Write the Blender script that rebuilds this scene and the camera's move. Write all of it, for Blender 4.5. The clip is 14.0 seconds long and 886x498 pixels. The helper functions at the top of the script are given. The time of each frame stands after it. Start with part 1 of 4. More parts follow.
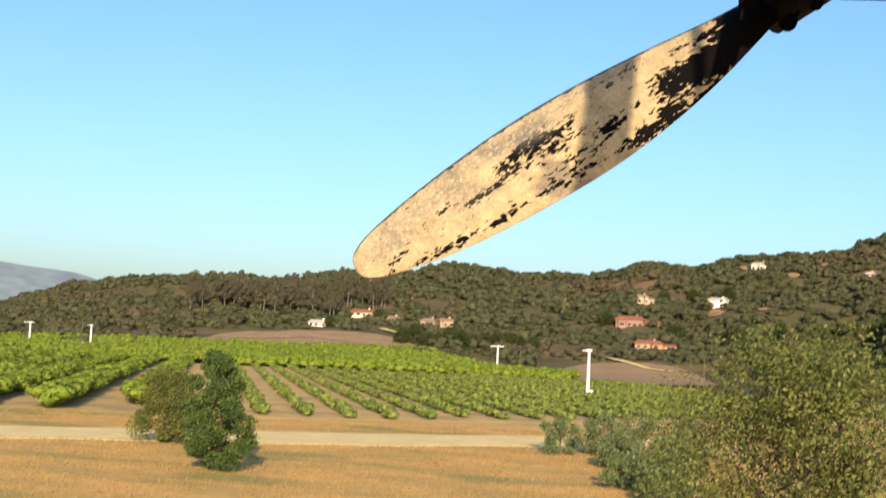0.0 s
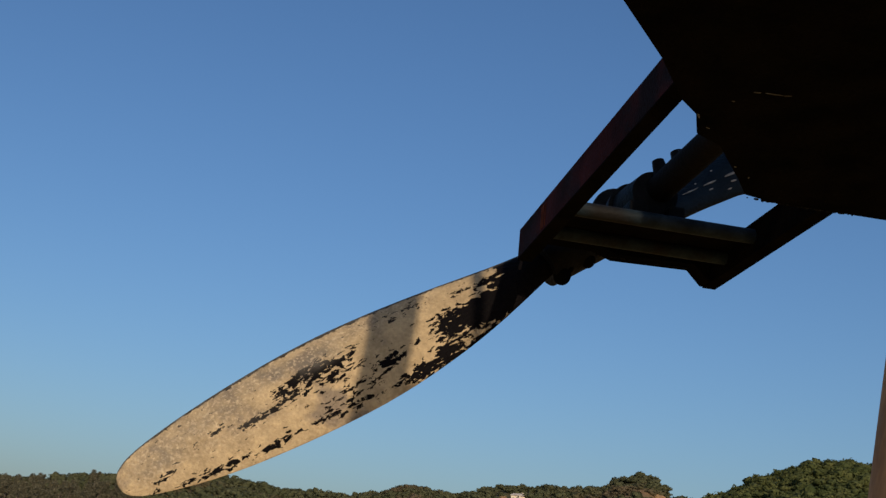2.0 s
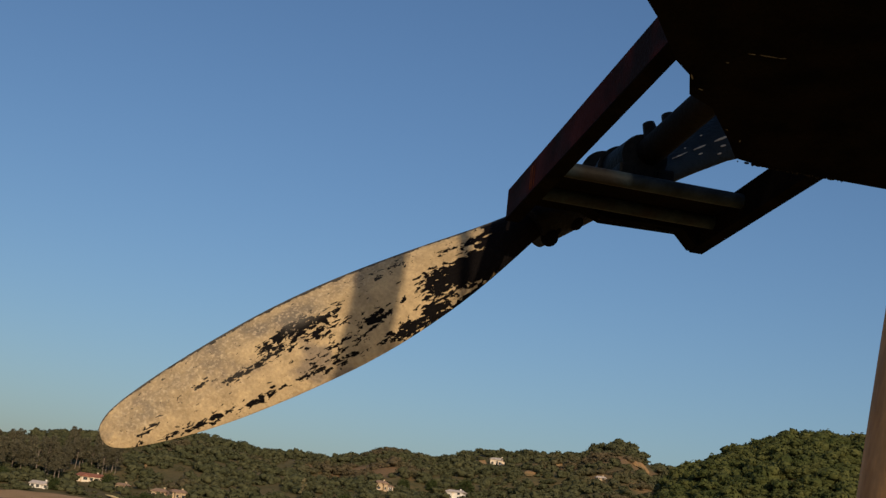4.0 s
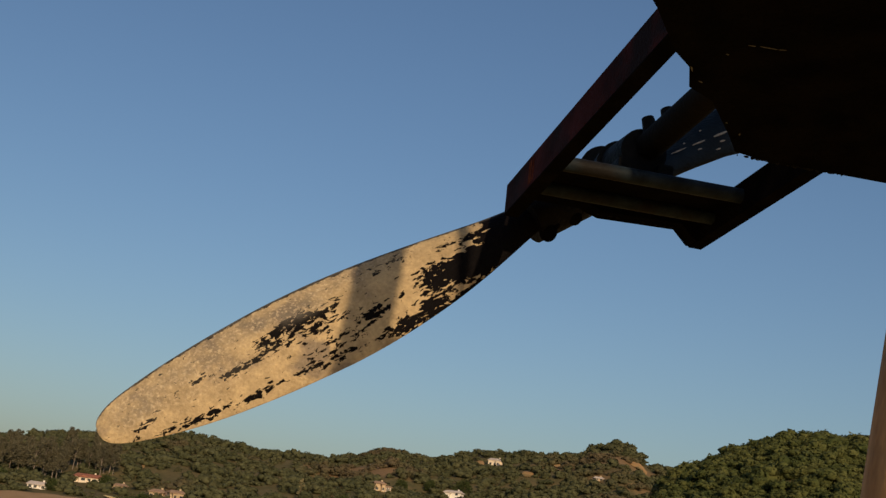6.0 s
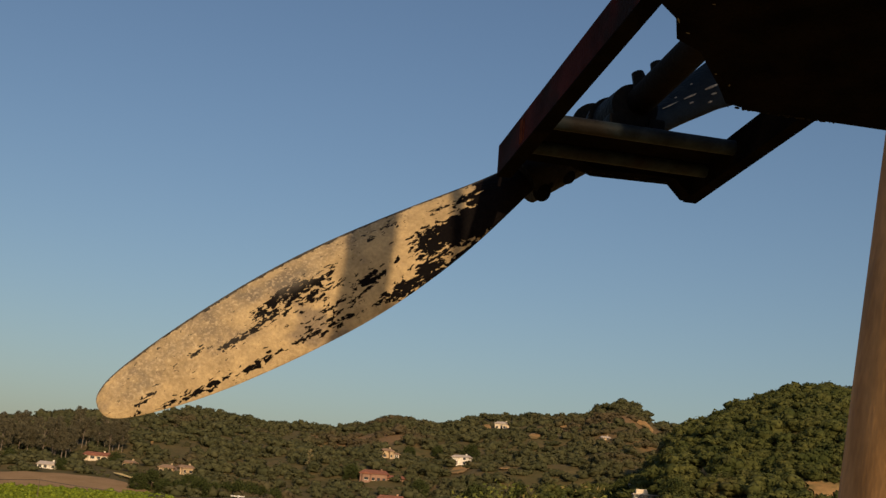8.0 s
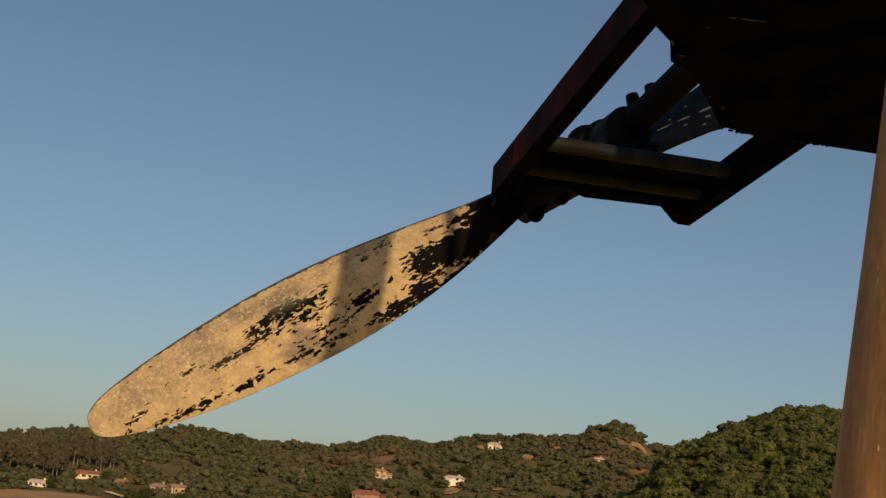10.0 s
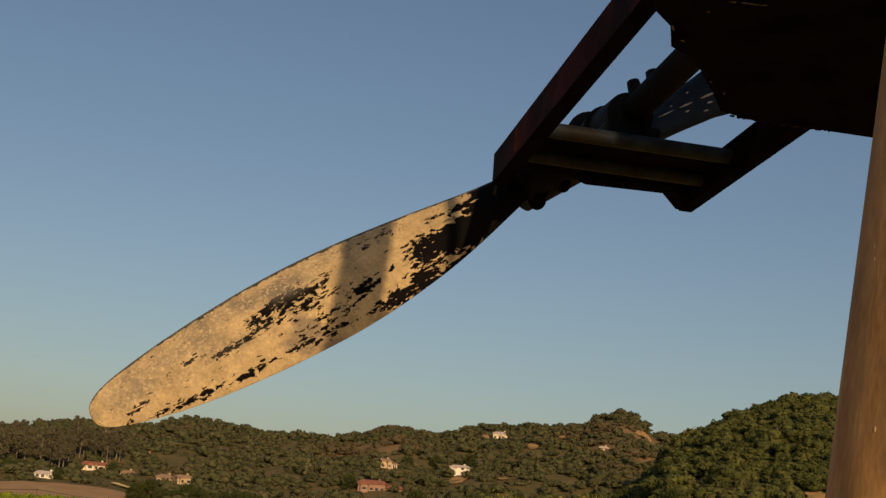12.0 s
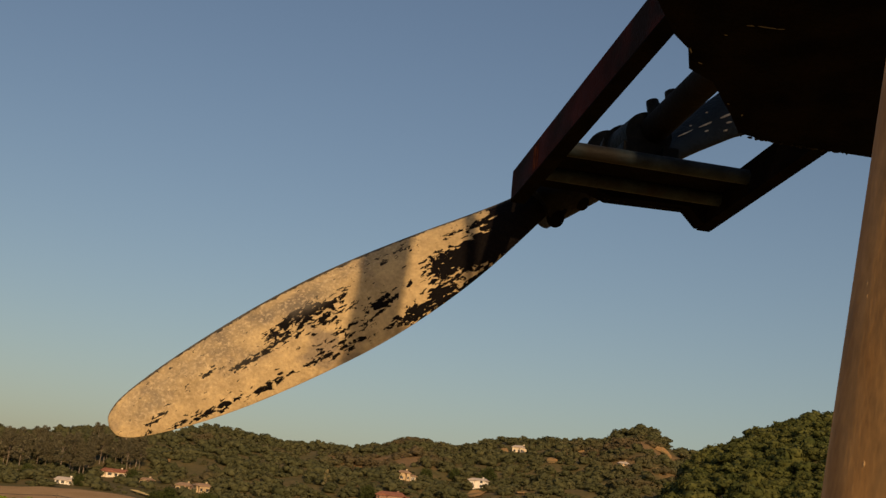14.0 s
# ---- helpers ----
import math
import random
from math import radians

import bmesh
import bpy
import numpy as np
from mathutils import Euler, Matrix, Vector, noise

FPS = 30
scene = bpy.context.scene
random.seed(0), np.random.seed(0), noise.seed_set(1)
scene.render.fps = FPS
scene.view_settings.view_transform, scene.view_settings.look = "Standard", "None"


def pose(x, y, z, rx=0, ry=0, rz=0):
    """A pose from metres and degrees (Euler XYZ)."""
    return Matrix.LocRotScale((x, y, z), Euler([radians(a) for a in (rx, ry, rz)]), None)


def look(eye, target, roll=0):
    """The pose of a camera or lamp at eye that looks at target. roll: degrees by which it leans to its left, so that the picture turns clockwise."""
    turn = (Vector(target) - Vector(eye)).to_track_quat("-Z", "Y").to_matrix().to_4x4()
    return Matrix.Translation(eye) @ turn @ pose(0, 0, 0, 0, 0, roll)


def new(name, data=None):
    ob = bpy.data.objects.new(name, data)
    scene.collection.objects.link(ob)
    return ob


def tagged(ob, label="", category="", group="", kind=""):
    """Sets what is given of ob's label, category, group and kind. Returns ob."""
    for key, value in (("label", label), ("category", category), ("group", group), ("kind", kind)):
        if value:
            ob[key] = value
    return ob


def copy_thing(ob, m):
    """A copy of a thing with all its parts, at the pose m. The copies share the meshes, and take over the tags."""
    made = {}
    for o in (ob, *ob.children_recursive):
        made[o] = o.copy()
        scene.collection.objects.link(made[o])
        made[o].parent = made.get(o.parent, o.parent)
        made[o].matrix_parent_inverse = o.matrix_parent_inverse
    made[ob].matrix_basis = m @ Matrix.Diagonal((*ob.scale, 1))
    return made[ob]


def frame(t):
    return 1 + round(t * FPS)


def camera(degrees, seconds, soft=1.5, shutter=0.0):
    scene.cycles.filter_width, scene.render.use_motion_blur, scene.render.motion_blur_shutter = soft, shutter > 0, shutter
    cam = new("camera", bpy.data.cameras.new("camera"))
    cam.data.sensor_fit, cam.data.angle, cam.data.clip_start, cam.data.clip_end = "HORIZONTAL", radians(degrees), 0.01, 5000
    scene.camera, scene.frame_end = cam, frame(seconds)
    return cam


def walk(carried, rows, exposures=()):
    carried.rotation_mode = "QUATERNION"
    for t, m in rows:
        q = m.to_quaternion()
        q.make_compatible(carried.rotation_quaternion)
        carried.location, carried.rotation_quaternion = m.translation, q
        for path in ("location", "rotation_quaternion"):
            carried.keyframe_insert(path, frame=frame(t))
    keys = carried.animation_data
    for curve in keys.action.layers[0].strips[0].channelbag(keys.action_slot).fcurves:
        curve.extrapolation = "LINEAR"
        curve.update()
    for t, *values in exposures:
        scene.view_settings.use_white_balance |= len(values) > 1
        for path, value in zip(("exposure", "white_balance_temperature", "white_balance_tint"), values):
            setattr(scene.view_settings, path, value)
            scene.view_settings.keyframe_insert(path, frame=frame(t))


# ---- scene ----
from mathutils.bvhtree import BVHTree

# ---- camera and its way: seconds, offset from the standpoint, heading, tilt, lean ----
EYE = 10.0
cam = camera(39.73, 14.0, soft=1.4, shutter=0.15)
PATH = [
    (0, 0.016, 0.014, 0.004, 10.344, 4.42, 2.953),
    (0.2, 0.016, 0.014, 0.004, 9.379, 7.702, 3.301),
    (0.4, 0.011, 0.014, 0.007, 8.324, 9.233, 3.776),
    (0.5, 0.008, 0.014, 0.009, 7.390, 10.197, 4.264),
    (1, 0.000, -0.021, 0.021, 2.863, 13.882, 5.607),
    (1.5, -0.004, -0.061, 0.043, 1.084, 15.216, 6.195),
    (2, -0.014, -0.067, 0.044, 0.483, 15.277, 6.114),
    (2.5, -0.029, -0.069, 0.044, -0.411, 15.945, 7.240),
    (3, -0.034, -0.069, 0.035, 0.367, 14.586, 7.048),
    (3.5, -0.025, -0.058, 0.029, -0.388, 13.697, 7.106),
    (6, -0.023, -0.020, 0.005, -0.552, 13.745, 7.076),
    (6.5, -0.025, -0.022, 0.005, -0.884, 13.698, 7.123),
    (7, -0.016, -0.024, 0.002, -1.027, 12.823, 6.146),
    (7.5, 0.000, 0.000, -0.000, 0.000, 11.471, 4.181),
    (8, 0.001, -0.003, -0.001, -0.736, 12.176, 4.926),
    (8.5, -0.001, -0.004, 0.001, -0.784, 13.012, 5.135),
    (11, 0.010, 0.000, -0.000, -1.138, 13.144, 5.514),
    (11.5, 0.013, 0.010, -0.002, -1.158, 12.337, 5.719),
    (12, 0.017, 0.013, -0.002, -0.766, 12.637, 5.000),
    (12.5, 0.021, 0.013, 0.002, -0.612, 13.049, 5.608),
    (13, 0.031, 0.007, 0.005, -0.746, 13.020, 5.578),
    (13.5, 0.042, -0.006, 0.013, -0.690, 13.544, 5.430),
    (14, 0.031, -0.021, 0.009, 0.325, 13.110, 6.020),
]
walk(cam, [(t, pose(x, y, EYE + z, 90 + tilt, 0, turn) @ pose(0, 0, 0, 0, 0, lean)) for t, x, y, z, turn, tilt, lean in PATH],
     exposures=[(0, 0.26, 5550, 8), (0.2, 0.12, 5400, 10), (0.5, -0.16, 5350, 12), (0.8, -0.6, 5300, 12), (1.1, -0.93, 5250, 12), (3.5, -0.93, 5650, 12), (6, -0.93, 6250, 13), (7.5, -0.90, 6650, 14), (11, -0.89, 7200, 15), (14, -0.89, 7750, 17)])

# ---- sun and sky ----
SUN_EL, SUN_AZ = 19.0, -13.7      # the light travels towards this heading (degrees from +y, left is negative)
world = bpy.data.worlds.new("sky")
scene.world = world
world.use_nodes = True
wn = world.node_tree.nodes
sky = wn.new("ShaderNodeTexSky")
sky.sky_type, sky.sun_disc = "NISHITA", False
sky.sun_elevation, sky.sun_rotation = radians(SUN_EL), radians(180 + SUN_AZ)
sky.air_density, sky.dust_density, sky.ozone_density = 1.2, 1.5, 3.6
world.node_tree.links.new(sky.outputs[0], wn["Background"].inputs[0])
wn["Background"].inputs[1].default_value = 0.15
sun = new("sun", bpy.data.lights.new("sun", "SUN"))
sun.data.energy, sun.data.angle, sun.data.color = 6.0, radians(0.55), (1.0, 0.73, 0.43)
toward = Vector((math.sin(radians(SUN_AZ)) * math.cos(radians(SUN_EL)), math.cos(radians(SUN_AZ)) * math.cos(radians(SUN_EL)), -math.sin(radians(SUN_EL))))
sun.matrix_world = look((-20, -60, 60), Vector((-20, -60, 60)) + toward)


# ---- materials ----
def material(name, a, b, scale=4.0, rough=0.8, metal=0.0, bump=0.2, fine=40.0, stretch=(1, 1, 1), c=None, c_scale=0.7, c_amount=0.5, island=0.0, spec=0.3, world_space=False):
    """Two colours mixed by noise at two scales, with a third in large patches, grain in the relief and the gloss."""
    m = bpy.data.materials.new(name)
    m.use_nodes = True
    n, l = m.node_tree.nodes, m.node_tree.links
    bsdf = n["Principled BSDF"]
    if world_space:
        src = n.new("ShaderNodeNewGeometry").outputs["Position"]
    else:
        src = n.new("ShaderNodeTexCoord").outputs["Object"]
    mp = n.new("ShaderNodeMapping")
    mp.inputs["Scale"].default_value = stretch
    l.new(src, mp.inputs["Vector"])

    def tex(s, detail):
        t = n.new("ShaderNodeTexNoise")
        t.inputs["Scale"].default_value, t.inputs["Detail"].default_value = s, detail
        l.new(mp.outputs[0], t.inputs["Vector"])
        return t.outputs["Fac"]

    def ramp(fac, lo, hi):
        r = n.new("ShaderNodeMapRange")
        r.inputs["From Min"].default_value, r.inputs["From Max"].default_value = lo, hi
        l.new(fac, r.inputs["Value"])
        return r.outputs[0]

    def mix(fac, x, y):
        k = n.new("ShaderNodeMix")
        k.data_type = "RGBA"
        l.new(fac, k.inputs[0]) if not isinstance(fac, float) else setattr(k.inputs[0], "default_value", fac)
        for sock, v in ((k.inputs[6], x), (k.inputs[7], y)):
            if isinstance(v, tuple):
                sock.default_value = (*v, 1)
            else:
                l.new(v, sock)
        return k.outputs[2]

    big, small = tex(scale, 6), tex(fine, 4)
    colour = mix(ramp(big, 0.35, 0.65), a, b)
    if c:
        colour = mix(ramp(tex(c_scale, 5), 0.62 - 0.25 * c_amount, 0.72 - 0.2 * c_amount), colour, c)
    grain = n.new("ShaderNodeMix")
    grain.data_type, grain.blend_type = "RGBA", "OVERLAY"
    grain.inputs[0].default_value = 0.35
    l.new(colour, grain.inputs[6])
    l.new(small, grain.inputs[7])
    colour = grain.outputs[2]
    if island:
        g = n.new("ShaderNodeNewGeometry")
        h = n.new("ShaderNodeHueSaturation")
        r = n.new("ShaderNodeMapRange")
        r.inputs["To Min"].default_value, r.inputs["To Max"].default_value = 1 - island, 1 + island
        l.new(g.outputs["Random Per Island"], r.inputs["Value"])
        l.new(r.outputs[0], h.inputs["Value"])
        r2 = n.new("ShaderNodeMapRange")
        r2.inputs["To Min"].default_value, r2.inputs["To Max"].default_value = 0.5 + 0.05 * island, 0.5 - 0.05 * island
        l.new(g.outputs["Random Per Island"], r2.inputs["Value"])
        l.new(r2.outputs[0], h.inputs["Hue"])
        l.new(colour, h.inputs["Color"])
        colour = h.outputs[0]
    l.new(colour, bsdf.inputs["Base Color"])
    bsdf.inputs["Metallic"].default_value = metal
    bsdf.inputs["Specular IOR Level"].default_value = spec
    rr = n.new("ShaderNodeMapRange")
    rr.inputs["To Min"].default_value, rr.inputs["To Max"].default_value = max(0.05, rough - 0.12), min(1.0, rough + 0.12)
    l.new(big, rr.inputs["Value"])
    l.new(rr.outputs[0], bsdf.inputs["Roughness"])
    if bump:
        bp = n.new("ShaderNodeBump")
        bp.inputs["Strength"].default_value, bp.inputs["Distance"].default_value = bump, 0.02
        l.new(small, bp.inputs["Height"])
        l.new(bp.outputs[0], bsdf.inputs["Normal"])
    return m


def blade_paint():
    """Cream paint worn through to black in flakes; an attribute tells where flaking is heavy and where shade is painted
    black.
    """
    m = material("blade_paint", (0.51, 0.385, 0.21), (0.37, 0.28, 0.155), 14.0, 0.62, 0, 0.5, 70, c=(0.24, 0.19, 0.13), c_scale=6, c_amount=0.3, spec=0.05)
    n, l = m.node_tree.nodes, m.node_tree.links
    bsdf = n["Principled BSDF"]
    old = bsdf.inputs["Base Color"].links[0].from_socket
    at = n.new("ShaderNodeAttribute")
    at.attribute_name = "wear_shade"
    tc = n.new("ShaderNodeTexCoord")
    mp = n.new("ShaderNodeMapping")
    mp.inputs["Scale"].default_value = (27, 18, 62)
    l.new(tc.outputs["Object"], mp.inputs["Vector"])
    nz = n.new("ShaderNodeTexNoise")
    nz.inputs["Scale"].default_value, nz.inputs["Detail"].default_value, nz.inputs["Roughness"].default_value = 1.0, 5, 0.6
    nz.inputs["Distortion"].default_value = 0.5
    l.new(mp.outputs[0], nz.inputs["Vector"])
    ad = n.new("ShaderNodeMath")
    ad.operation = "ADD"
    l.new(nz.outputs["Fac"], ad.inputs[0])
    l.new(at.outputs["Fac"], ad.inputs[1])
    st = n.new("ShaderNodeMapRange")
    st.inputs["From Min"].default_value, st.inputs["From Max"].default_value = 0.66, 0.668
    l.new(ad.outputs[0], st.inputs["Value"])
    mx = n.new("ShaderNodeMix")
    mx.data_type = "RGBA"
    l.new(st.outputs[0], mx.inputs[0])
    l.new(old, mx.inputs[6])
    mx.inputs[7].default_value = (0.004, 0.003, 0.003, 1)
    # grey rubbed patches
    gr = n.new("ShaderNodeAttribute")
    gr.attribute_name = "rub"
    n2 = n.new("ShaderNodeTexNoise")
    n2.inputs["Scale"].default_value, n2.inputs["Detail"].default_value = 26, 5
    l.new(tc.outputs["Object"], n2.inputs["Vector"])
    ml = n.new("ShaderNodeMath")
    ml.operation = "MULTIPLY"
    l.new(gr.outputs["Fac"], ml.inputs[0])
    l.new(n2.outputs["Fac"], ml.inputs[1])
    m2 = n.new("ShaderNodeMix")
    m2.data_type = "RGBA"
    l.new(ml.outputs[0], m2.inputs[0])
    l.new(mx.outputs[2], m2.inputs[6])
    m2.inputs[7].default_value = (0.15, 0.135, 0.11, 1)
    # small bright flecks: glints of the bumpy paint put into the colour
    fl = n.new("ShaderNodeTexNoise")
    fl.inputs["Scale"].default_value, fl.inputs["Detail"].default_value = 85, 4
    l.new(tc.outputs["Object"], fl.inputs["Vector"])
    fr = n.new("ShaderNodeMapRange")
    fr.inputs["From Min"].default_value, fr.inputs["From Max"].default_value = 0.50, 0.72
    l.new(fl.outputs["Fac"], fr.inputs["Value"])
    fa = n.new("ShaderNodeMath")
    fa.operation = "MULTIPLY_ADD"
    l.new(gr.outputs["Fac"], fa.inputs[0])
    fa.inputs[1].default_value, fa.inputs[2].default_value = 0.9, 0.1
    fm = n.new("ShaderNodeMath")
    fm.operation, fm.use_clamp = "MULTIPLY", True
    l.new(fr.outputs[0], fm.inputs[0])
    l.new(fa.outputs[0], fm.inputs[1])
    m3 = n.new("ShaderNodeMix")
    m3.data_type = "RGBA"
    l.new(fm.outputs[0], m3.inputs[0])
    l.new(old, m3.inputs[6])
    m3.inputs[7].default_value = (0.86, 0.68, 0.43, 1)
    l.new(m3.outputs[2], mx.inputs[6])
    l.new(m2.outputs[2], bsdf.inputs["Base Color"])
    return m


PAINT = blade_paint()
# near-black base; it also holds the shade under deck and beams
BLACK = material("near_black_steel", (0.004, 0.004, 0.004), (0.008, 0.007, 0.006), 6, 0.9, 0.0, 0.25, 60, spec=0.0)
# second blade: shade and blue sky reflection put into the base colour
SHADED_BLADE = material("shaded_blade_sky_blue", (0.007, 0.013, 0.018), (0.004, 0.006, 0.008), 8, 0.45, 0.0, 0.3, 60, c=(0.014, 0.018, 0.020), c_scale=7, c_amount=0.3, spec=0.15)
CHIP = material("chipped_cream_paint", (0.46, 0.40, 0.32), (0.26, 0.22, 0.17), 60, 0.7, spec=0.2)
STREAK = material("orange_rust_streak", (0.16, 0.045, 0.018), (0.09, 0.025, 0.012), 30, 0.85, 0.0, 0.3, 90, spec=0.05)
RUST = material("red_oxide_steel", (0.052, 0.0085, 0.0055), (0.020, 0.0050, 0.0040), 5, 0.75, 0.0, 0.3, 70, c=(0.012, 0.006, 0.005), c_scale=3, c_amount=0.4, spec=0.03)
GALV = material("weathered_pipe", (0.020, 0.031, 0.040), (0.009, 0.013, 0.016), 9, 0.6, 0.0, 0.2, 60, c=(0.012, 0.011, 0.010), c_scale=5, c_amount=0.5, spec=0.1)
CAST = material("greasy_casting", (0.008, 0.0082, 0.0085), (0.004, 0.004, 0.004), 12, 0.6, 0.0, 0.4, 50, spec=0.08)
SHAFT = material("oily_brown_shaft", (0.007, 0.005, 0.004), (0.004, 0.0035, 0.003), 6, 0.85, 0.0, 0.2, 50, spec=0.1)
LEG = material("rusty_brown_pole", (0.42, 0.235, 0.085), (0.30, 0.16, 0.055), 34, 0.75, 0.0, 0.07, 190, stretch=(1, 1, 0.38), c=(0.19, 0.115, 0.048), c_scale=11, c_amount=0.45)
SPOT = material("pale_scrape", (0.50, 0.33, 0.16), (0.38, 0.23, 0.10), 30, 0.8)
FLECK = material("pale_fleck", (0.12, 0.12, 0.115), (0.05, 0.05, 0.05), 60, 0.6)
GRASS = material("dry_grass_soil", (0.70, 0.395, 0.115), (0.52, 0.335, 0.105), 0.22, 0.95, 0, 0.9, 1.6, stretch=(0.5, 1, 1), c=(0.36, 0.28, 0.085), c_scale=0.10, c_amount=0.35, world_space=True, spec=0.1)
BLADE_GRASS = material("dry_grass_blades", (0.38, 0.23, 0.07), (0.29, 0.195, 0.06), 0.22, 0.9, 0, 0, 5, stretch=(0.5, 1, 1), island=0.12, c=(0.21, 0.175, 0.052), c_scale=0.10, c_amount=0.35, world_space=True, spec=0.05)
DIRT = material("pale_dirt_road", (0.86, 0.64, 0.27), (0.76, 0.55, 0.22), 0.3, 0.95, 0, 0.5, 4, world_space=True, spec=0.1)
SOIL = material("orchard_soil", (0.62, 0.41, 0.14), (0.52, 0.335, 0.11), 0.25, 0.95, 0, 0.6, 3, c=(0.40, 0.28, 0.12), c_scale=0.1, c_amount=0.5, world_space=True, spec=0.1)
PLOUGHED = material("brown_ploughed_field", (0.38, 0.245, 0.125), (0.32, 0.205, 0.10), 0.1, 0.95, 0, 0.5, 1.5, world_space=True, spec=0.1)
HILL = material("dry_hill_scrub", (0.15, 0.115, 0.05), (0.095, 0.085, 0.036), 0.08, 0.95, 0, 0.8, 0.5, c=(0.24, 0.15, 0.07), c_scale=0.012, c_amount=0.25, world_space=True, spec=0.1)
WOODS = material("oak_woodland_leaves", (0.050, 0.062, 0.018), (0.088, 0.092, 0.028), 0.08, 0.9, 0, 0.6, 0.9, island=0.20, c=(0.10, 0.082, 0.034), c_scale=0.015, c_amount=0.2, world_space=True, spec=0.1)
# far trees: a greyer WOODS, with the haze put into the leaf colour
HAZED_WOODS = material("haze_greyed_woods", (0.062, 0.066, 0.031), (0.086, 0.086, 0.041), 0.05, 0.95, 0, 0.6, 0.7, island=0.16, c=(0.095, 0.076, 0.042), c_scale=0.012, c_amount=0.3, world_space=True, spec=0.05)
CITRUS = material("citrus_leaves", (0.135, 0.185, 0.014), (0.19, 0.235, 0.02), 0.6, 0.75, 0, 1.0, 3, island=0.2, world_space=True, spec=0.2)
YOUNG = material("young_tree_leaves", (0.145, 0.185, 0.03), (0.195, 0.22, 0.042), 0.8, 0.8, 0, 1.0, 4, island=0.35, world_space=True, spec=0.2)
LEAF_DARK = material("oak_leaves", (0.05, 0.085, 0.018), (0.085, 0.12, 0.025), 1.2, 0.75, 0, 0, 9, island=0.5, world_space=True, spec=0.2)
LEAF_OLIVE = material("olive_shrub_leaves", (0.083, 0.104, 0.02), (0.14, 0.146, 0.034), 1.0, 0.8, 0, 0, 9, island=0.5, c=(0.17, 0.13, 0.05), c_scale=0.8, c_amount=0.15, world_space=True, spec=0.2)
LEAF_HILL = material("hill_oak_leaves", (0.036, 0.050, 0.015), (0.060, 0.072, 0.022), 0.8, 0.8, 0, 0, 5, island=0.3, world_space=True, spec=0.1)
LEAF_GREY = material("grey_green_leaves", (0.15, 0.18, 0.07), (0.105, 0.135, 0.045), 1.0, 0.8, 0, 0, 9, island=0.4, world_space=True, spec=0.2)
LEAF_GUM = material("gum_leaves", (0.088, 0.082, 0.048), (0.125, 0.112, 0.064), 0.3, 0.8, 0, 0, 3, island=0.35, world_space=True, spec=0.2)
PALE_BARK = material("pale_gum_bark", (0.27, 0.22, 0.165), (0.15, 0.12, 0.09), 2, 0.85, 0, 0.4, 12, stretch=(1, 1, 0.25))
LEAF_PALE = material("poplar_leaves", (0.20, 0.18, 0.09), (0.26, 0.22, 0.11), 0.3, 0.8, 0, 0, 3, island=0.4, world_space=True, spec=0.2)
TAN = material("cleared_tan_earth", (0.46, 0.28, 0.11), (0.38, 0.22, 0.09), 0.1, 0.95, 0, 0.5, 0.6, c=(0.20, 0.15, 0.06), c_scale=0.06, c_amount=0.3, world_space=True, spec=0.1)
BARK = material("bark", (0.12, 0.085, 0.055), (0.08, 0.055, 0.035), 6, 0.9, 0, 0.6, 30, stretch=(1, 1, 0.3))
WHITE = material("white_painted_steel", (0.80, 0.79, 0.76), (0.72, 0.71, 0.68), 1.5, 0.5, 0, 0.05, 20)
GREY = material("grey_steel", (0.35, 0.35, 0.34), (0.28, 0.28, 0.27), 2, 0.5, 0.4, 0.1, 20)
STUCCO = material("cream_stucco", (0.80, 0.68, 0.50), (0.74, 0.62, 0.45), 0.5, 0.9, 0, 0.2, 6)
STUCCO_W = material("white_stucco", (0.84, 0.78, 0.68), (0.79, 0.73, 0.62), 0.5, 0.9, 0, 0.2, 6)
STUCCO_R = material("russet_wall", (0.36, 0.22, 0.15), (0.30, 0.17, 0.12), 0.5, 0.9, 0, 0.2, 6)
STUCCO_O = material("orange_stucco", (0.52, 0.30, 0.18), (0.46, 0.26, 0.15), 0.5, 0.9, 0, 0.2, 6)
STUCCO_G = material("grey_green_wall", (0.26, 0.26, 0.22), (0.22, 0.22, 0.19), 0.5, 0.9, 0, 0.2, 6)
TILE = material("terracotta_roof", (0.33, 0.135, 0.08), (0.25, 0.10, 0.06), 0.8, 0.85, 0, 0.6, 4)
STUCCO_T = material("tan_stucco", (0.56, 0.42, 0.26), (0.47, 0.35, 0.21), 0.5, 0.9, 0, 0.2, 6)
TILE_T = material("brown_tile_roof", (0.36, 0.24, 0.15), (0.28, 0.18, 0.11), 0.8, 0.85, 0, 0.6, 4)
TILE_P = material("pale_roof", (0.58, 0.50, 0.42), (0.50, 0.42, 0.35), 0.8, 0.85, 0, 0.4, 4)
GLASS = material("dark_window_glass", (0.03, 0.035, 0.04), (0.04, 0.045, 0.05), 1, 0.15, 0, 0, 5, spec=0.6)
WIRE = material("dark_wire", (0.06, 0.06, 0.06), (0.04, 0.04, 0.04), 2, 0.6, 0.2, 0, 5)
WOOD = material("pole_wood", (0.16, 0.12, 0.08), (0.12, 0.09, 0.06), 3, 0.9, 0, 0.4, 20, stretch=(1, 1, 0.2))
# haze is mixed into this base colour as pale blue-grey
HAZE = material("hazed_mountain", (0.25, 0.29, 0.31), (0.215, 0.25, 0.27), 0.004, 1.0, 0, 0.2, 0.02, world_space=True, spec=0.0)


# ---- mesh helpers ----
def empty(name, m=None):
    e = new(name)
    e.empty_display_size = 0.3
    if m is not None:
        e.matrix_world = m
    return e


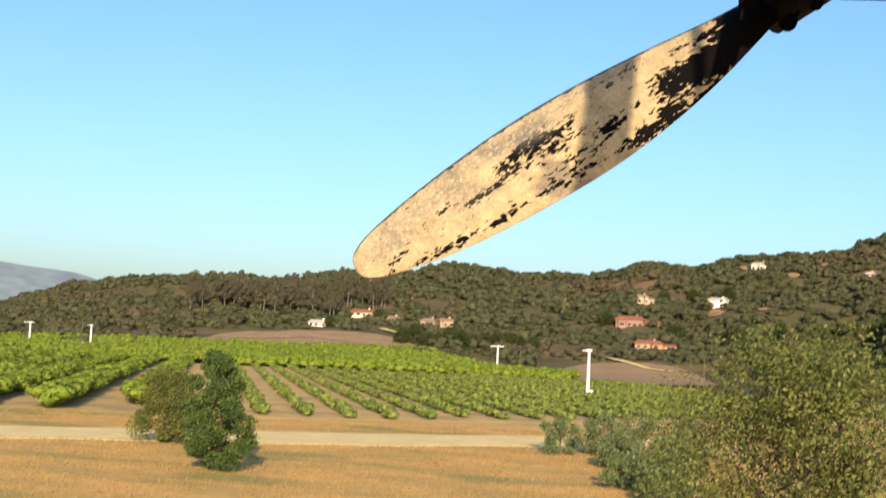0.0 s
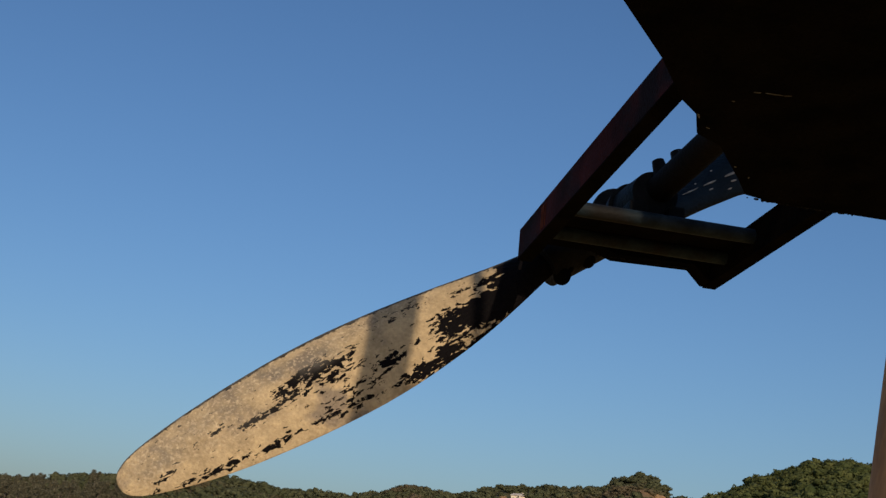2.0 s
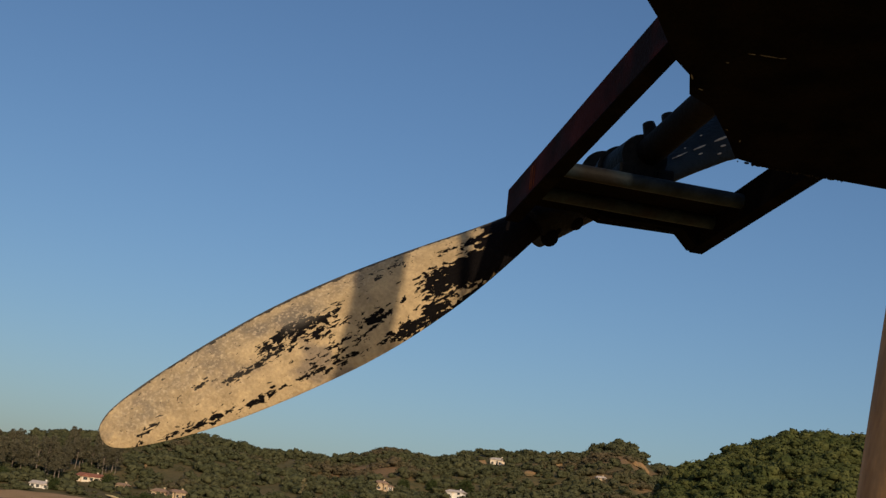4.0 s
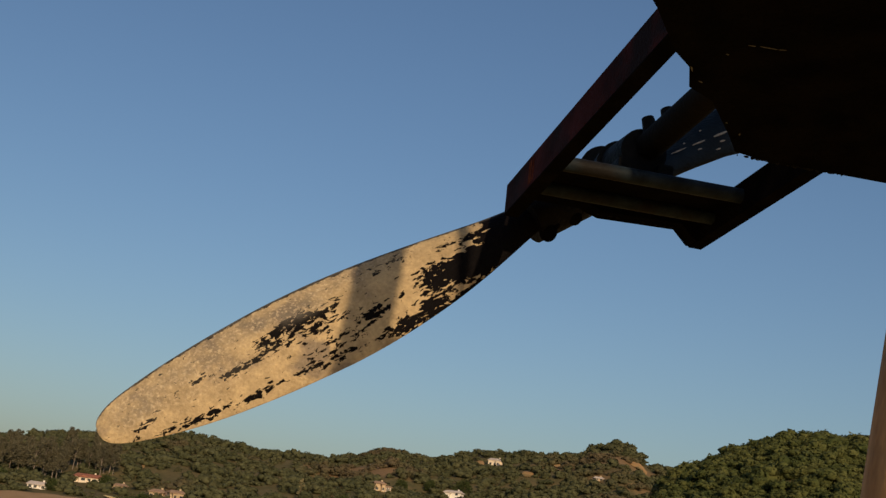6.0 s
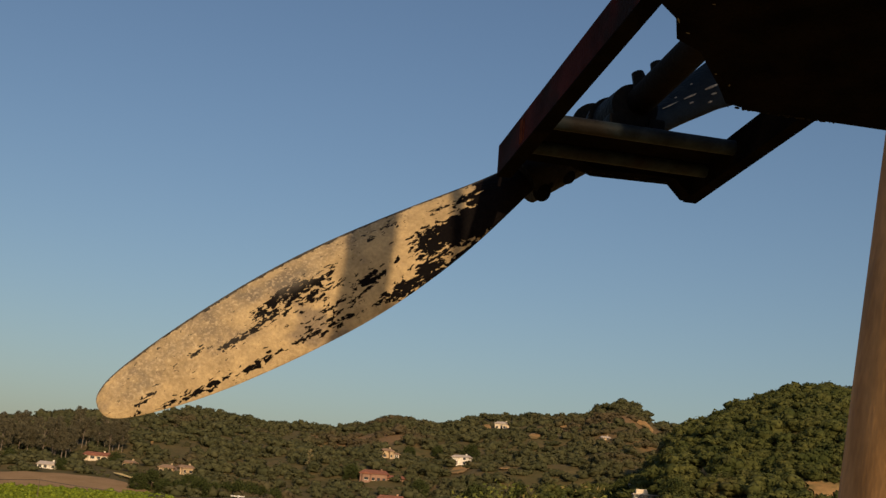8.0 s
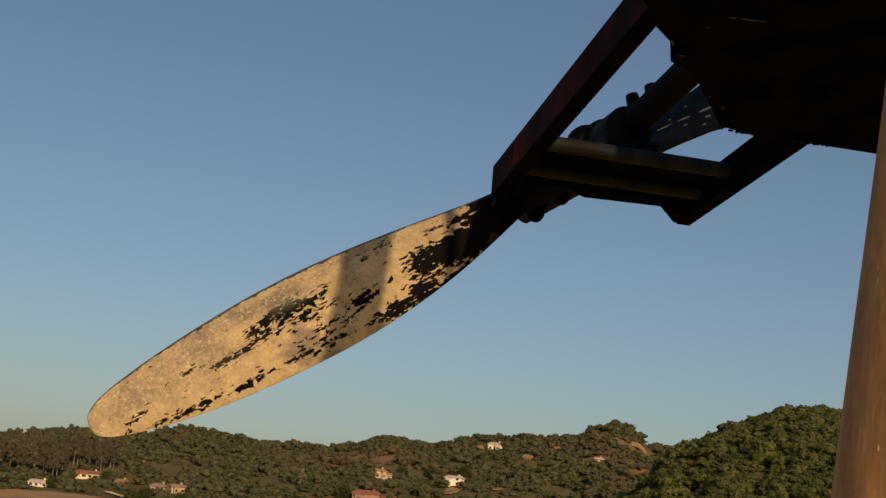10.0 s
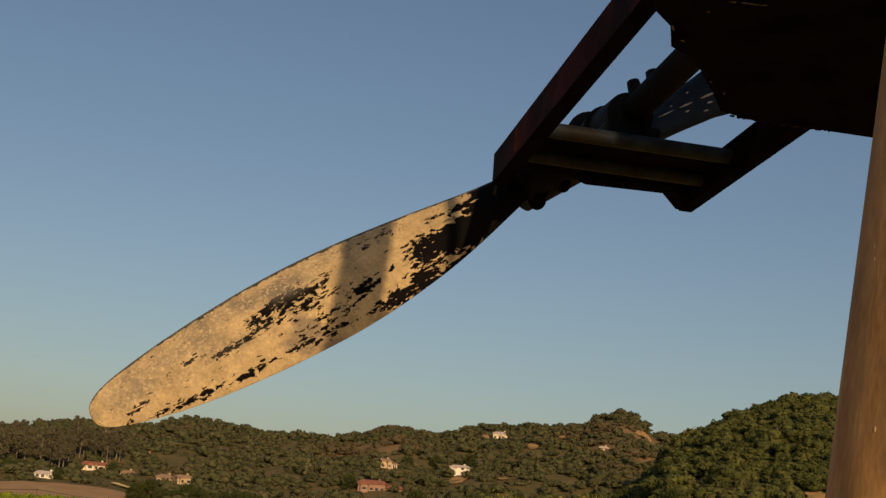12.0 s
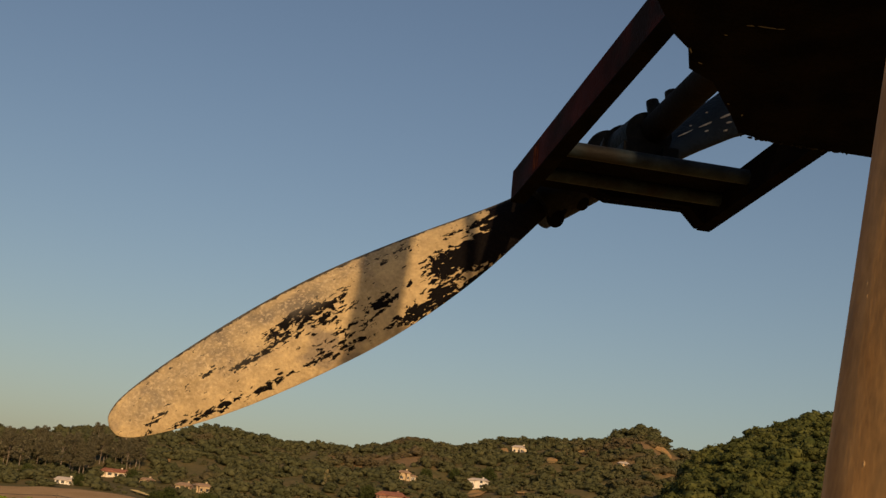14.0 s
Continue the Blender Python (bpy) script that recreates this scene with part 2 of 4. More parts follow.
def link_mesh(name, me, mat_, parent=None, label="", m=None):
    me.materials.append(mat_)
    ob = new(name, me)
    if parent:
        ob.parent = parent
    if m is not None:
        ob.matrix_local = m
    if label:
        tagged(ob, label)
    return ob


def part(name, bm, mat_, parent=None, label="", m=None, smooth=False, sharp=35):
    bmesh.ops.recalc_face_normals(bm, faces=bm.faces)
    me = bpy.data.meshes.new(name)
    bm.to_mesh(me)
    bm.free()
    if smooth:
        me.shade_smooth()
        me.set_sharp_from_angle(angle=radians(sharp))
    return link_mesh(name, me, mat_, parent, label, m)


def from_arrays(name, verts, faces, mat_, parent=None, label="", smooth=False):
    """verts: n x 3, faces: m x k, both arrays."""
    me = bpy.data.meshes.new(name)
    k = faces.shape[1]
    me.vertices.add(len(verts))
    me.vertices.foreach_set("co", np.ascontiguousarray(verts, dtype=np.float32).ravel())
    me.loops.add(faces.size)
    me.loops.foreach_set("vertex_index", np.ascontiguousarray(faces, dtype=np.int32).ravel())
    me.polygons.add(len(faces))
    me.polygons.foreach_set("loop_start", np.arange(len(faces), dtype=np.int32) * k)
    me.polygons.foreach_set("loop_total", np.full(len(faces), k, dtype=np.int32))
    me.update(calc_edges=True)
    me.validate()
    if smooth:
        me.shade_smooth()
    return link_mesh(name, me, mat_, parent, label)


def box(lo, hi, bevel=0.0, bm=None):
    bm = bm or bmesh.new()
    lo, hi = Vector(lo), Vector(hi)
    r = bmesh.ops.create_cube(bm, size=1, matrix=Matrix.Translation((lo + hi) / 2) @ Matrix.Diagonal((*(hi - lo), 1)))
    if bevel:
        edges = {e for v in r["verts"] for e in v.link_edges}
        bmesh.ops.bevel(bm, geom=list(edges), offset=bevel, segments=2, affect="EDGES", profile=0.6)
    return bm


def rod(a, b, ra, rb=None, n=20, bm=None):
    bm = bm or bmesh.new()
    a, b = Vector(a), Vector(b)
    q = (b - a).to_track_quat("Z", "Y").to_matrix().to_4x4()
    bmesh.ops.create_cone(bm, cap_ends=True, segments=n, radius1=ra, radius2=ra if rb is None else rb, depth=(b - a).length, matrix=Matrix.Translation((a + b) / 2) @ q)
    return bm


def prism(points, lo, hi, bm=None):
    """A flat outline (x, y) carried from z = lo to hi."""
    bm = bm or bmesh.new()
    rows_ = [[bm.verts.new((x, y, z)) for x, y in points] for z in (lo, hi)]
    bm.faces.new(rows_[0]), bm.faces.new(rows_[1])
    for i in range(len(points)):
        j = (i + 1) % len(points)
        bm.faces.new((rows_[0][i], rows_[0][j], rows_[1][j], rows_[1][i]))
    return bm


def lump(rng, n=1, rough_=0.28):
    """A rough crown clump of unit size: vertices and triangles."""
    bm = bmesh.new()
    bmesh.ops.create_icosphere(bm, subdivisions=n, radius=1)
    off = Vector(rng.uniform(-50, 50, 3))
    for v in bm.verts:
        v.co *= 1 + rough_ * 2.2 * noise.noise(v.co * 1.7 + off) + rng.uniform(-rough_, rough_) * 0.55
    bm.verts.index_update()
    vs = np.array([v.co[:] for v in bm.verts])
    fs = np.array([[v.index for v in f.verts] for f in bm.faces])
    bm.free()
    return vs, fs


def full_crowns(count, rng, lumps, cards, size, flat=1.0):
    """Crowns about one unit wide on z = 0: rough inner clumps covered by leaf sprays that face outward."""
    kinds = []
    for _ in range(count):
        V, F, o = [], [], 0
        for i in range(lumps):
            vs, fs = lump(rng, 1, 0.3)
            s = rng.uniform(0.17, 0.29) if i else 0.36
            a, t = i * 2.4 + rng.uniform(-0.5, 0.5), rng.uniform(0.1, 1.0)
            d = 0.33 * math.sin(0.5 * math.pi * t) if i else 0
            c = np.array((d * math.cos(a), d * math.sin(a), (0.32 + 0.30 * math.cos(0.5 * math.pi * t) if i else 0.36) * flat))
            squash = np.array((1, 1, rng.uniform(0.7, 0.95)))
            V.append(vs * s * 0.86 * squash + c), F.append(fs + o)
            o += len(vs)
            m = cards // lumps
            q = rng.normal(size=(m, 3))
            q[:, 2] = np.abs(q[:, 2]) - 0.35
            q /= np.linalg.norm(q, axis=1)[:, None]
            p = c + q * s * squash * rng.uniform(0.80, 1.14, (m, 1))
            nn = q + rng.normal(size=(m, 3)) * 0.33
            u = np.cross(nn, rng.normal(size=(m, 3)))
            u /= np.linalg.norm(u, axis=1)[:, None]
            w = np.cross(nn, u)
            w /= np.linalg.norm(w, axis=1)[:, None]
            k = size * rng.uniform(0.6, 1.3, (m, 1))
            V.append(np.stack([p - u * k - w * k * 0.6, p + u * k - w * k * 0.6, p + w * k * 1.1], 1).reshape(-1, 3))
            F.append(np.arange(3 * m).reshape(-1, 3) + o)
            o += 3 * m
        kinds.append((np.vstack(V), np.vstack(F)))
    return kinds


def scatter(name, kinds, places, mat_, rng, label, category, smooth=False):
    """places: rows of x, y, z, width, height. One joined object of kind stuff."""
    V, F, o = [], [], 0
    for x, y, z, w, h in places:
        vs, fs = kinds[rng.integers(len(kinds))]
        a = rng.uniform(0, 6.28)
        c, s = math.cos(a), math.sin(a)
        q = np.stack([(vs[:, 0] * c - vs[:, 1] * s) * w + x, (vs[:, 0] * s + vs[:, 1] * c) * w + y, vs[:, 2] * h + z], 1)
        V.append(q), F.append(fs + o)
        o += len(vs)
    return tagged(from_arrays(name, np.vstack(V), np.vstack(F), mat_, smooth=smooth), label, category, kind="stuff")


# ---- the land: flat valley floor, then hills ----
def along(table, x):
    """A smooth curve through pairs of (x, value)."""
    if x <= table[0][0]:
        return table[0][1]
    for (x0, v0), (x1, v1) in zip(table, table[1:]):
        if x <= x1:
            k = (x - x0) / (x1 - x0)
            return v0 + (v1 - v0) * k * k * (3 - 2 * k)
    return table[-1][1]


def ease(k):
    k = min(1.0, max(0.0, k))
    return k * k * (3 - 2 * k)


# heading and height angle of the wooded crests, in degrees
RIDGE = [(-60, 0.6), (-34, 0.5), (-30.5, 0.5), (-29, 1.1), (-26.5, 1.85), (-24.5, 2.3), (-22.5, 2.4), (-19.8, 2.65), (-18.5, 2.5), (-16.3, 2.85), (-14.8, 3.05), (-12.3, 3.15), (-9.9, 3.72), (-6.5, 3.45), (-3.3, 3.45), (-0.5, 4.15), (1, 4.02), (3.8, 4.6), (6.3, 4.75), (7.9, 4.95), (9.0, 5.45), (9.8, 5.65), (10.6, 5.3), (11.3, 4.8), (13, 4.5), (20, 3.8), (60, 2.8)]
SHOULDER = [(6, 0.2), (9, 1.8), (11, 3.52), (12.4, 4.57), (13.7, 5.29), (15.2, 5.94), (16.7, 6.52), (17.7, 6.87), (19.2, 6.92), (20.2, 6.82), (24, 6.02), (32, 4.2), (60, 2.2)]


def land(x, y):
    r, az = math.hypot(x, y), math.degrees(math.atan2(x, y))
    if abs(az) > 75 or r < 330:
        return 0.0
    fade = 1 - ease((abs(az) - 45) / 28)
    rr, r0 = 1000.0, 470.0
    top = EYE + rr * math.tan(radians(along(RIDGE, az))) - 2
    k = (r - r0) / (rr - r0)
    h1 = max(0.0, top) * (0.35 * max(0, min(k, 1)) + 0.65 * ease(k)) if k < 1 else max(0.0, top) * (1 - 0.4 * ease((r - rr) / 900))
    rs, s0 = 620.0, 360.0
    top2 = EYE + rs * math.tan(radians(along(SHOULDER, az))) - 3
    k2 = (r - s0) / (rs - s0)
    h2 = (max(0.0, top2) * (0.4 * max(0, min(k2, 1)) + 0.6 * ease(k2)) if k2 < 1 else max(0.0, top2) * (1 - 0.9 * ease((r - rs) / 260))) * ease((az - 5) / 8)
    h = max(h1, h2)
    gully = noise.noise(Vector((x / 90, y / 90, 0))) * 9 + noise.noise(Vector((x / 35, y / 35, 4))) * 3
    return fade * max(0.0, h + gully * ease(h / 40) * (0.35 if k > 0.9 or (k2 > 0.9 and h2 > h1) else 1.0))


def on_ray(az, el):
    """Where the land is met, looking from the standpoint along a heading and a height angle."""
    for i in range(300, 1100, 3):
        x, y = i * math.sin(radians(az)), i * math.cos(radians(az))
        if land(x, y) >= EYE + i * math.tan(radians(el)):
            return x, y, land(x, y)
    return x, y, land(x, y)


azs = np.concatenate([np.arange(-180, -40, 10), np.arange(-40, 30, 0.5), np.arange(30, 180.1, 10)])
rs_ = np.concatenate([[0.0, 15, 40, 80, 150, 250, 330], np.arange(350, 1060, 14), [1100, 1200, 1400, 1700, 2200, 3000, 4500]])
gv = np.array([(r * math.sin(radians(a)), r * math.cos(radians(a)), land(r * math.sin(radians(a)), r * math.cos(radians(a)))) for r in rs_ for a in azs])
na = len(azs)
gf = np.array([(i * na + j, i * na + j + 1, (i + 1) * na + j + 1, (i + 1) * na + j) for i in range(len(rs_) - 1) for j in range(na - 1)])
split = int(np.searchsorted(rs_, 350))
ground = from_arrays("ground", gv, gf[:, ::-1], GRASS, smooth=True)
ground.data.materials.append(HILL)
ground.data.polygons.foreach_set("material_index", (np.repeat(np.arange(len(rs_) - 1), na - 1) >= split).astype(np.int32))
tagged(ground, "dry golden grass flat rising into scrub-covered hills", "ground", kind="structure")

# heading and height angle of the houses, and half their width in degrees
HOUSES = [(-15.95, 0.50, 0.72), (-13.86, 1.05, 0.62), (-10.9, 0.74, 0.5), (-9.95, 0.78, 0.34), (-0.98, 2.3, 0.42), (-1.55, 1.22, 1.0), (-0.62, 0.22, 1.0), (2.36, 2.3, 0.4), (4.15, 4.08, 0.52), (11.05, 1.1, 0.7), (-12.6, 0.85, 0.28), (8.95, 3.92, 0.2),
          (10.45, 1.72, 0.28)]
HOUSE_R = [math.hypot(*on_ray(a, e)[:2]) for a, e, _ in HOUSES]


def near_house(az, r):
    return any(abs(az - a) < h and d - 20 < r < d + 12 for (a, _, h), d in zip(HOUSES, HOUSE_R))


# bare places on the slopes: heading, height angle, half their width and height in degrees
BARE = [(2.35, 1.98, 0.50, 0.16), (5.7, 3.83, 0.26, 0.15), (7.05, 4.38, 0.2, 0.08), (3.45, 4.08, 0.22, 0.12), (4.44, 2.26, 0.25, 0.08), (13.53, 2.74, 0.35, 0.22), (14.85, 1.42, 0.6, 0.14), (18.6, 2.4, 1.25, 0.30), (10.7, 4.75, 0.5, 0.14),
        (-11.65, 2.2, 0.10, 0.30), (-13.6, 2.3, 0.10, 0.2), (-12.85, 2.05, 0.08, 0.24)]

rng = np.random.default_rng(7)
near_kinds, far_kinds = full_crowns(14, rng, 6, 190, 0.066), full_crowns(16, rng, 3, 48, 0.095, 0.85)
near_woods, far_woods = [], []
while len(far_woods) < 7800 or len(near_woods) < 2150:
    az, r = rng.uniform(-35, 27), math.sqrt(rng.uniform(375 ** 2, 1040 ** 2))
    x, y = r * math.sin(radians(az)), r * math.cos(radians(az))
    z = land(x, y)
    el = math.degrees(math.atan2(z - EYE, r))
    if z < 2.5 and rng.uniform() > 0.25 or (az < 8 and r < 500) or (-22.0 < az < -11.2 and r < 618) or (-5.6 < az < 2.6 and r < 545) or near_house(az, r) or any(abs(az - a) < w * 1.05 and e - h - 0.3 < el < e + h for a, e, w, h in BARE):
        continue
    open_ = noise.noise(Vector((x / 55, y / 90, 9))) + 0.4 * noise.noise(Vector((x / 18, y / 30, 3)))
    if open_ > (0.55 if az > 6 else 0.30) and rng.uniform() < 0.7:
        w = rng.uniform(1.4, 3.4)
        if len(far_woods) < 7800:
            far_woods.append((x, y, z - 0.2, w, w * 0.75))
        continue
    near = r < 640 and az > 6
    if len(near_woods if near else far_woods) >= (2150 if near else 7800):
        continue
    w = rng.choice((6.0, 8.0, 9.5, 11.5)) * rng.uniform(0.8, 1.2) if near else rng.choice((4.5, 6.5, 8.5, 10.5)) * rng.uniform(0.8, 1.2)
    (near_woods if near else far_woods).append((x, y, z - 1.0, w, w * rng.uniform(0.65, 0.95)))
scatter("woodland", near_kinds, near_woods, WOODS, rng, "dense rounded oaks covering the nearer hill", "woodland", True)
scatter("far_woodland", far_kinds, far_woods, HAZED_WOODS, rng, "oaks over the far hillsides, greyed to stand for haze", "woodland", True)


# ---- the wind machine overhead: deck, frame, propeller, tower legs ----
# its own axes: x across, y along the shaft away from the tower, z up
HEAD = Matrix.Translation((1.25, 4.46, EYE + 1.6)) @ pose(0, 0, 0, 0, 0, 9.8) @ pose(0, 0, 0, -3, 0, 0)
machine = empty("wind_machine", pose(1.3, 1.9, 0))
tagged(machine, "old orchard wind machine with a peeling cream propeller and rusty frame", "wind machine")
head_m = machine.matrix_world.inverted() @ HEAD

# the deck plate lies under the beams, with its corner cut away round the shaft
DECK = [(-1.185, -1.527), (-1.162, -1.466), (-0.952, -1.198), (-0.805, -0.973), (-0.727, -0.895), (-0.672, -0.765), (-0.565, -0.70), (-0.525, -0.644), (-0.40, -0.469), (-0.316, -0.341), (-0.158, -0.30), (0.05, -0.314), (0.9, -0.325),
        (0.9, -2.7), (-0.7, -2.7), (-0.7, -2.0), (-1.185, -1.62)]
deck = part("deck", prism(DECK, -0.13, -0.122), BLACK, machine, "black steel deck plate", head_m)
# bar for a sunlit edge, its brightness put into the pale colour
part("rim", box((-1.30, -1.60, -0.15), (-1.187, -1.535, -0.118), 0.003), SPOT, deck, "sunlit edge bar in a pale colour")
# pale flecks: scratches, plus glints and light through a hole painted on
for x_, y_, long_, turn_ in ((-0.715, -0.886, 0.020, 60), (-0.655, -0.815, 0.009, 20), (-0.62, -1.10, 0.012, -10), (-0.57, -1.107, 0.030, -4), (-0.53, -1.112, 0.012, -20), (-0.66, -1.02, 0.006, 0), (-0.45, -0.56, 0.006, 30), (-0.37, -0.49, 0.010, 70)):
    fleck = bmesh.new()
    bmesh.ops.create_icosphere(fleck, subdivisions=2, radius=1, matrix=Matrix.Translation((x_, y_, -0.1305)) @ pose(0, 0, 0, 0, 0, turn_) @ Matrix.Diagonal((long_, 0.003, 0.0015, 1)))
    part("scrape", fleck, FLECK, deck, "pale fleck for scratches, glints and hole light")
# housing out of view, added to shade the frame and hub
part("unseen_housing", box((-0.30, -2.7, -0.122), (0.88, -1.5, 1.7), 0.02), BLACK, machine, "added black housing, unseen, blocking sun above the deck", head_m)
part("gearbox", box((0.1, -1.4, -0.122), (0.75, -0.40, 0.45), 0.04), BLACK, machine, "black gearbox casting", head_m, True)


def channel(x0, x1, z0, z1, y0, y1):
    """The web and upper flange of a steel channel on edge."""
    t = 0.008
    outline = [(x0, z0), (x0 + t, z0), (x0 + t, z1 - t), (x1, z1 - t), (x1, z1), (x0, z1)]
    bm = prism(outline, -y1, -y0)
    bm.transform(pose(0, 0, 0, 90, 0, 0))
    return bm


red_beam = part("beam", channel(-0.857, -0.795, -0.112, 0.02, -1.6, 0.797), RUST, machine, "rusty red steel channel beam", head_m)
# the underside's shade is painted on as a black flange
part("lower_flange", box((-0.857, -1.6, -0.12), (-0.795, 0.797, -0.112)), BLACK, red_beam, "lower flange, blackened for the shade under it")
# twin of the red beam, its shade put into a black colour
black_beam = part("beam", channel(-0.005, 0.055, -0.112, 0.02, -1.6, 0.797), BLACK, machine, "steel channel beam blackened for shade", head_m)
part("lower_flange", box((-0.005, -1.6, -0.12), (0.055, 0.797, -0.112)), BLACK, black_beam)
for y_, w_ in ((0.40, 0.010), (0.425, 0.006), (0.37, 0.004)):
    part("rust_streak", box((-0.8595, y_, -0.10), (-0.8565, y_ + w_, 0.0), 0.001), STREAK, red_beam, "bright orange rust streak")
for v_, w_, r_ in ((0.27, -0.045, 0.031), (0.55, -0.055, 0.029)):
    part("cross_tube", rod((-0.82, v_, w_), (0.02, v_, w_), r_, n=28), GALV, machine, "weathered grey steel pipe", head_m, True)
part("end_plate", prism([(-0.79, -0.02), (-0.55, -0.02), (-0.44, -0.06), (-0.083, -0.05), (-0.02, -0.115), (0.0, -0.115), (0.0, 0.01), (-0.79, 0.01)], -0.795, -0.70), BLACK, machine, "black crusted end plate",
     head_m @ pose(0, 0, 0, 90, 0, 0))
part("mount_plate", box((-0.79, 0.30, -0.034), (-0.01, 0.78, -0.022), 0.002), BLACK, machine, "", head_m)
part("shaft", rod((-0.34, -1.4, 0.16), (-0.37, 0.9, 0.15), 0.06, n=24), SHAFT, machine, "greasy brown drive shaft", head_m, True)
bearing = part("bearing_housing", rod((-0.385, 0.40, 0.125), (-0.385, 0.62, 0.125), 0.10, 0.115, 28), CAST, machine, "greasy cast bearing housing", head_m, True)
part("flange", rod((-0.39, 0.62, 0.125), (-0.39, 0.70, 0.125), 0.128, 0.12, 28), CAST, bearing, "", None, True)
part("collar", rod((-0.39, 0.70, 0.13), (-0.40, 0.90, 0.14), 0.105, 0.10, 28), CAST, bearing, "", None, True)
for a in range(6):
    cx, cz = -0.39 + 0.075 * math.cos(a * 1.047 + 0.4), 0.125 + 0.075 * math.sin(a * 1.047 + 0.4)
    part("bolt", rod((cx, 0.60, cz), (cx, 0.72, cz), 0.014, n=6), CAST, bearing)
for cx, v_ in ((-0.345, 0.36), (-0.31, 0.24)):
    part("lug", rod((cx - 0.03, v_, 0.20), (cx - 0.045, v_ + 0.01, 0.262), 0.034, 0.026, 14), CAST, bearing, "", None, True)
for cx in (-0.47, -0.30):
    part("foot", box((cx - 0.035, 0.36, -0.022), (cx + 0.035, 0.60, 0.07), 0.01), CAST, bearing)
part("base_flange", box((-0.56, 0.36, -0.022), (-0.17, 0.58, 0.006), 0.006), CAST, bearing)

# propeller: centre, turn and outline along its length (distance from centre, upper edge, lower edge)
CENTRE, TURN = Vector((-0.4, 0.95, 0.19)), 215.65
OUTLINE = [(0.10, 0.055, -0.055), (0.30, 0.048, -0.075), (0.42, 0.050, -0.105), (0.53, 0.055, -0.132), (0.65, 0.071, -0.165), (0.78, 0.090, -0.193), (0.98, 0.116, -0.228), (1.29, 0.146, -0.256), (1.56, 0.154, -0.250),
           (1.82, 0.142, -0.231), (2.07, 0.118, -0.199), (2.25, 0.092, -0.157), (2.36, 0.068, -0.122), (2.42, 0.038, -0.092), (2.445, 0.012, -0.065), (2.452, -0.018, -0.036)]
# worn places, the innermost also painting the shaded root: along, across, reach along, reach across, strength
WEAR_SHADE_ROOT = [(0.56, -0.09, 0.11, 0.085, 0.6), (1.34, 0.031, 0.025, 0.010, 0.25), (1.25, -0.10, 0.075, 0.022, 0.29), (1.10, -0.085, 0.05, 0.010, 0.20), (1.14, -0.205, 0.10, 0.025, 0.27), (1.02, -0.19, 0.08, 0.03, 0.27), (0.90, -0.075, 0.09, 0.05, 0.31),
             (0.74, -0.10, 0.15, 0.055, 0.50), (0.97, -0.03, 0.035, 0.022, 0.22), (0.80, 0.024, 0.07, 0.011, 0.27), (0.70, 0.014, 0.06, 0.014, 0.30), (0.50, -0.07, 0.14, 0.075, 0.55), (0.42, -0.03, 0.10, 0.09, 0.40),
             (0.93, -0.14, 0.11, 0.035, 0.26), (1.10, 0.06, 0.12, 0.03, 0.12)]
WEAR_TIP = [(1.55, 0.012, 0.115, 0.0336, 0.255), (1.42, 0, 0.069, 0.018, 0.23), (1.69, 0, 0.069, 0.024, 0.21), (1.86, -0.055, 0.0805, 0.018, 0.23), (1.74, -0.05, 0.115, 0.018, 0.2), (2, -0.02, 0.046, 0.0144, 0.17),
            (1.62, -0.035, 0.138, 0.024, 0.2), (1.48, -0.05, 0.138, 0.03, 0.17), (1.59, -0.187, 0.069, 0.018, 0.25), (1.48, -0.2, 0.0805, 0.024, 0.18), (1.85, -0.187, 0.069, 0.0144, 0.225), (1.78, -0.18, 0.0575, 0.012, 0.23),
            (2.02, -0.168, 0.0805, 0.0168, 0.222), (2.12, -0.165, 0.0575, 0.0096, 0.22), (2.19, -0.146, 0.069, 0.0096, 0.20), (2.29, -0.085, 0.046, 0.012, 0.21), (2.34, -0.116, 0.0287, 0.0072, 0.255), (1.44, -0.137, 0.161, 0.03, 0.15)]
WEAR = WEAR_SHADE_ROOT + WEAR_TIP
RUB = [(2.27, -0.01, 0.10, 0.05, 1.1), (2.05, 0.04, 0.18, 0.04, 0.9), (1.50, 0.06, 0.10, 0.035, 1.2), (1.75, 0.09, 0.25, 0.035, 0.9), (1.2, 0.1, 0.2, 0.04, 0.5), (1.95, -0.05, 0.2, 0.05, 0.4), (1.4, 0.1, 0.2, 0.03, 0.7)]


def spread(marks, s, b):
    return max(q * math.exp(-(((s - s0) / (1.25 * ds)) ** 2 + ((b - b0) / (1.25 * db)) ** 2) ** 1.5) for s0, b0, ds, db, q in marks)


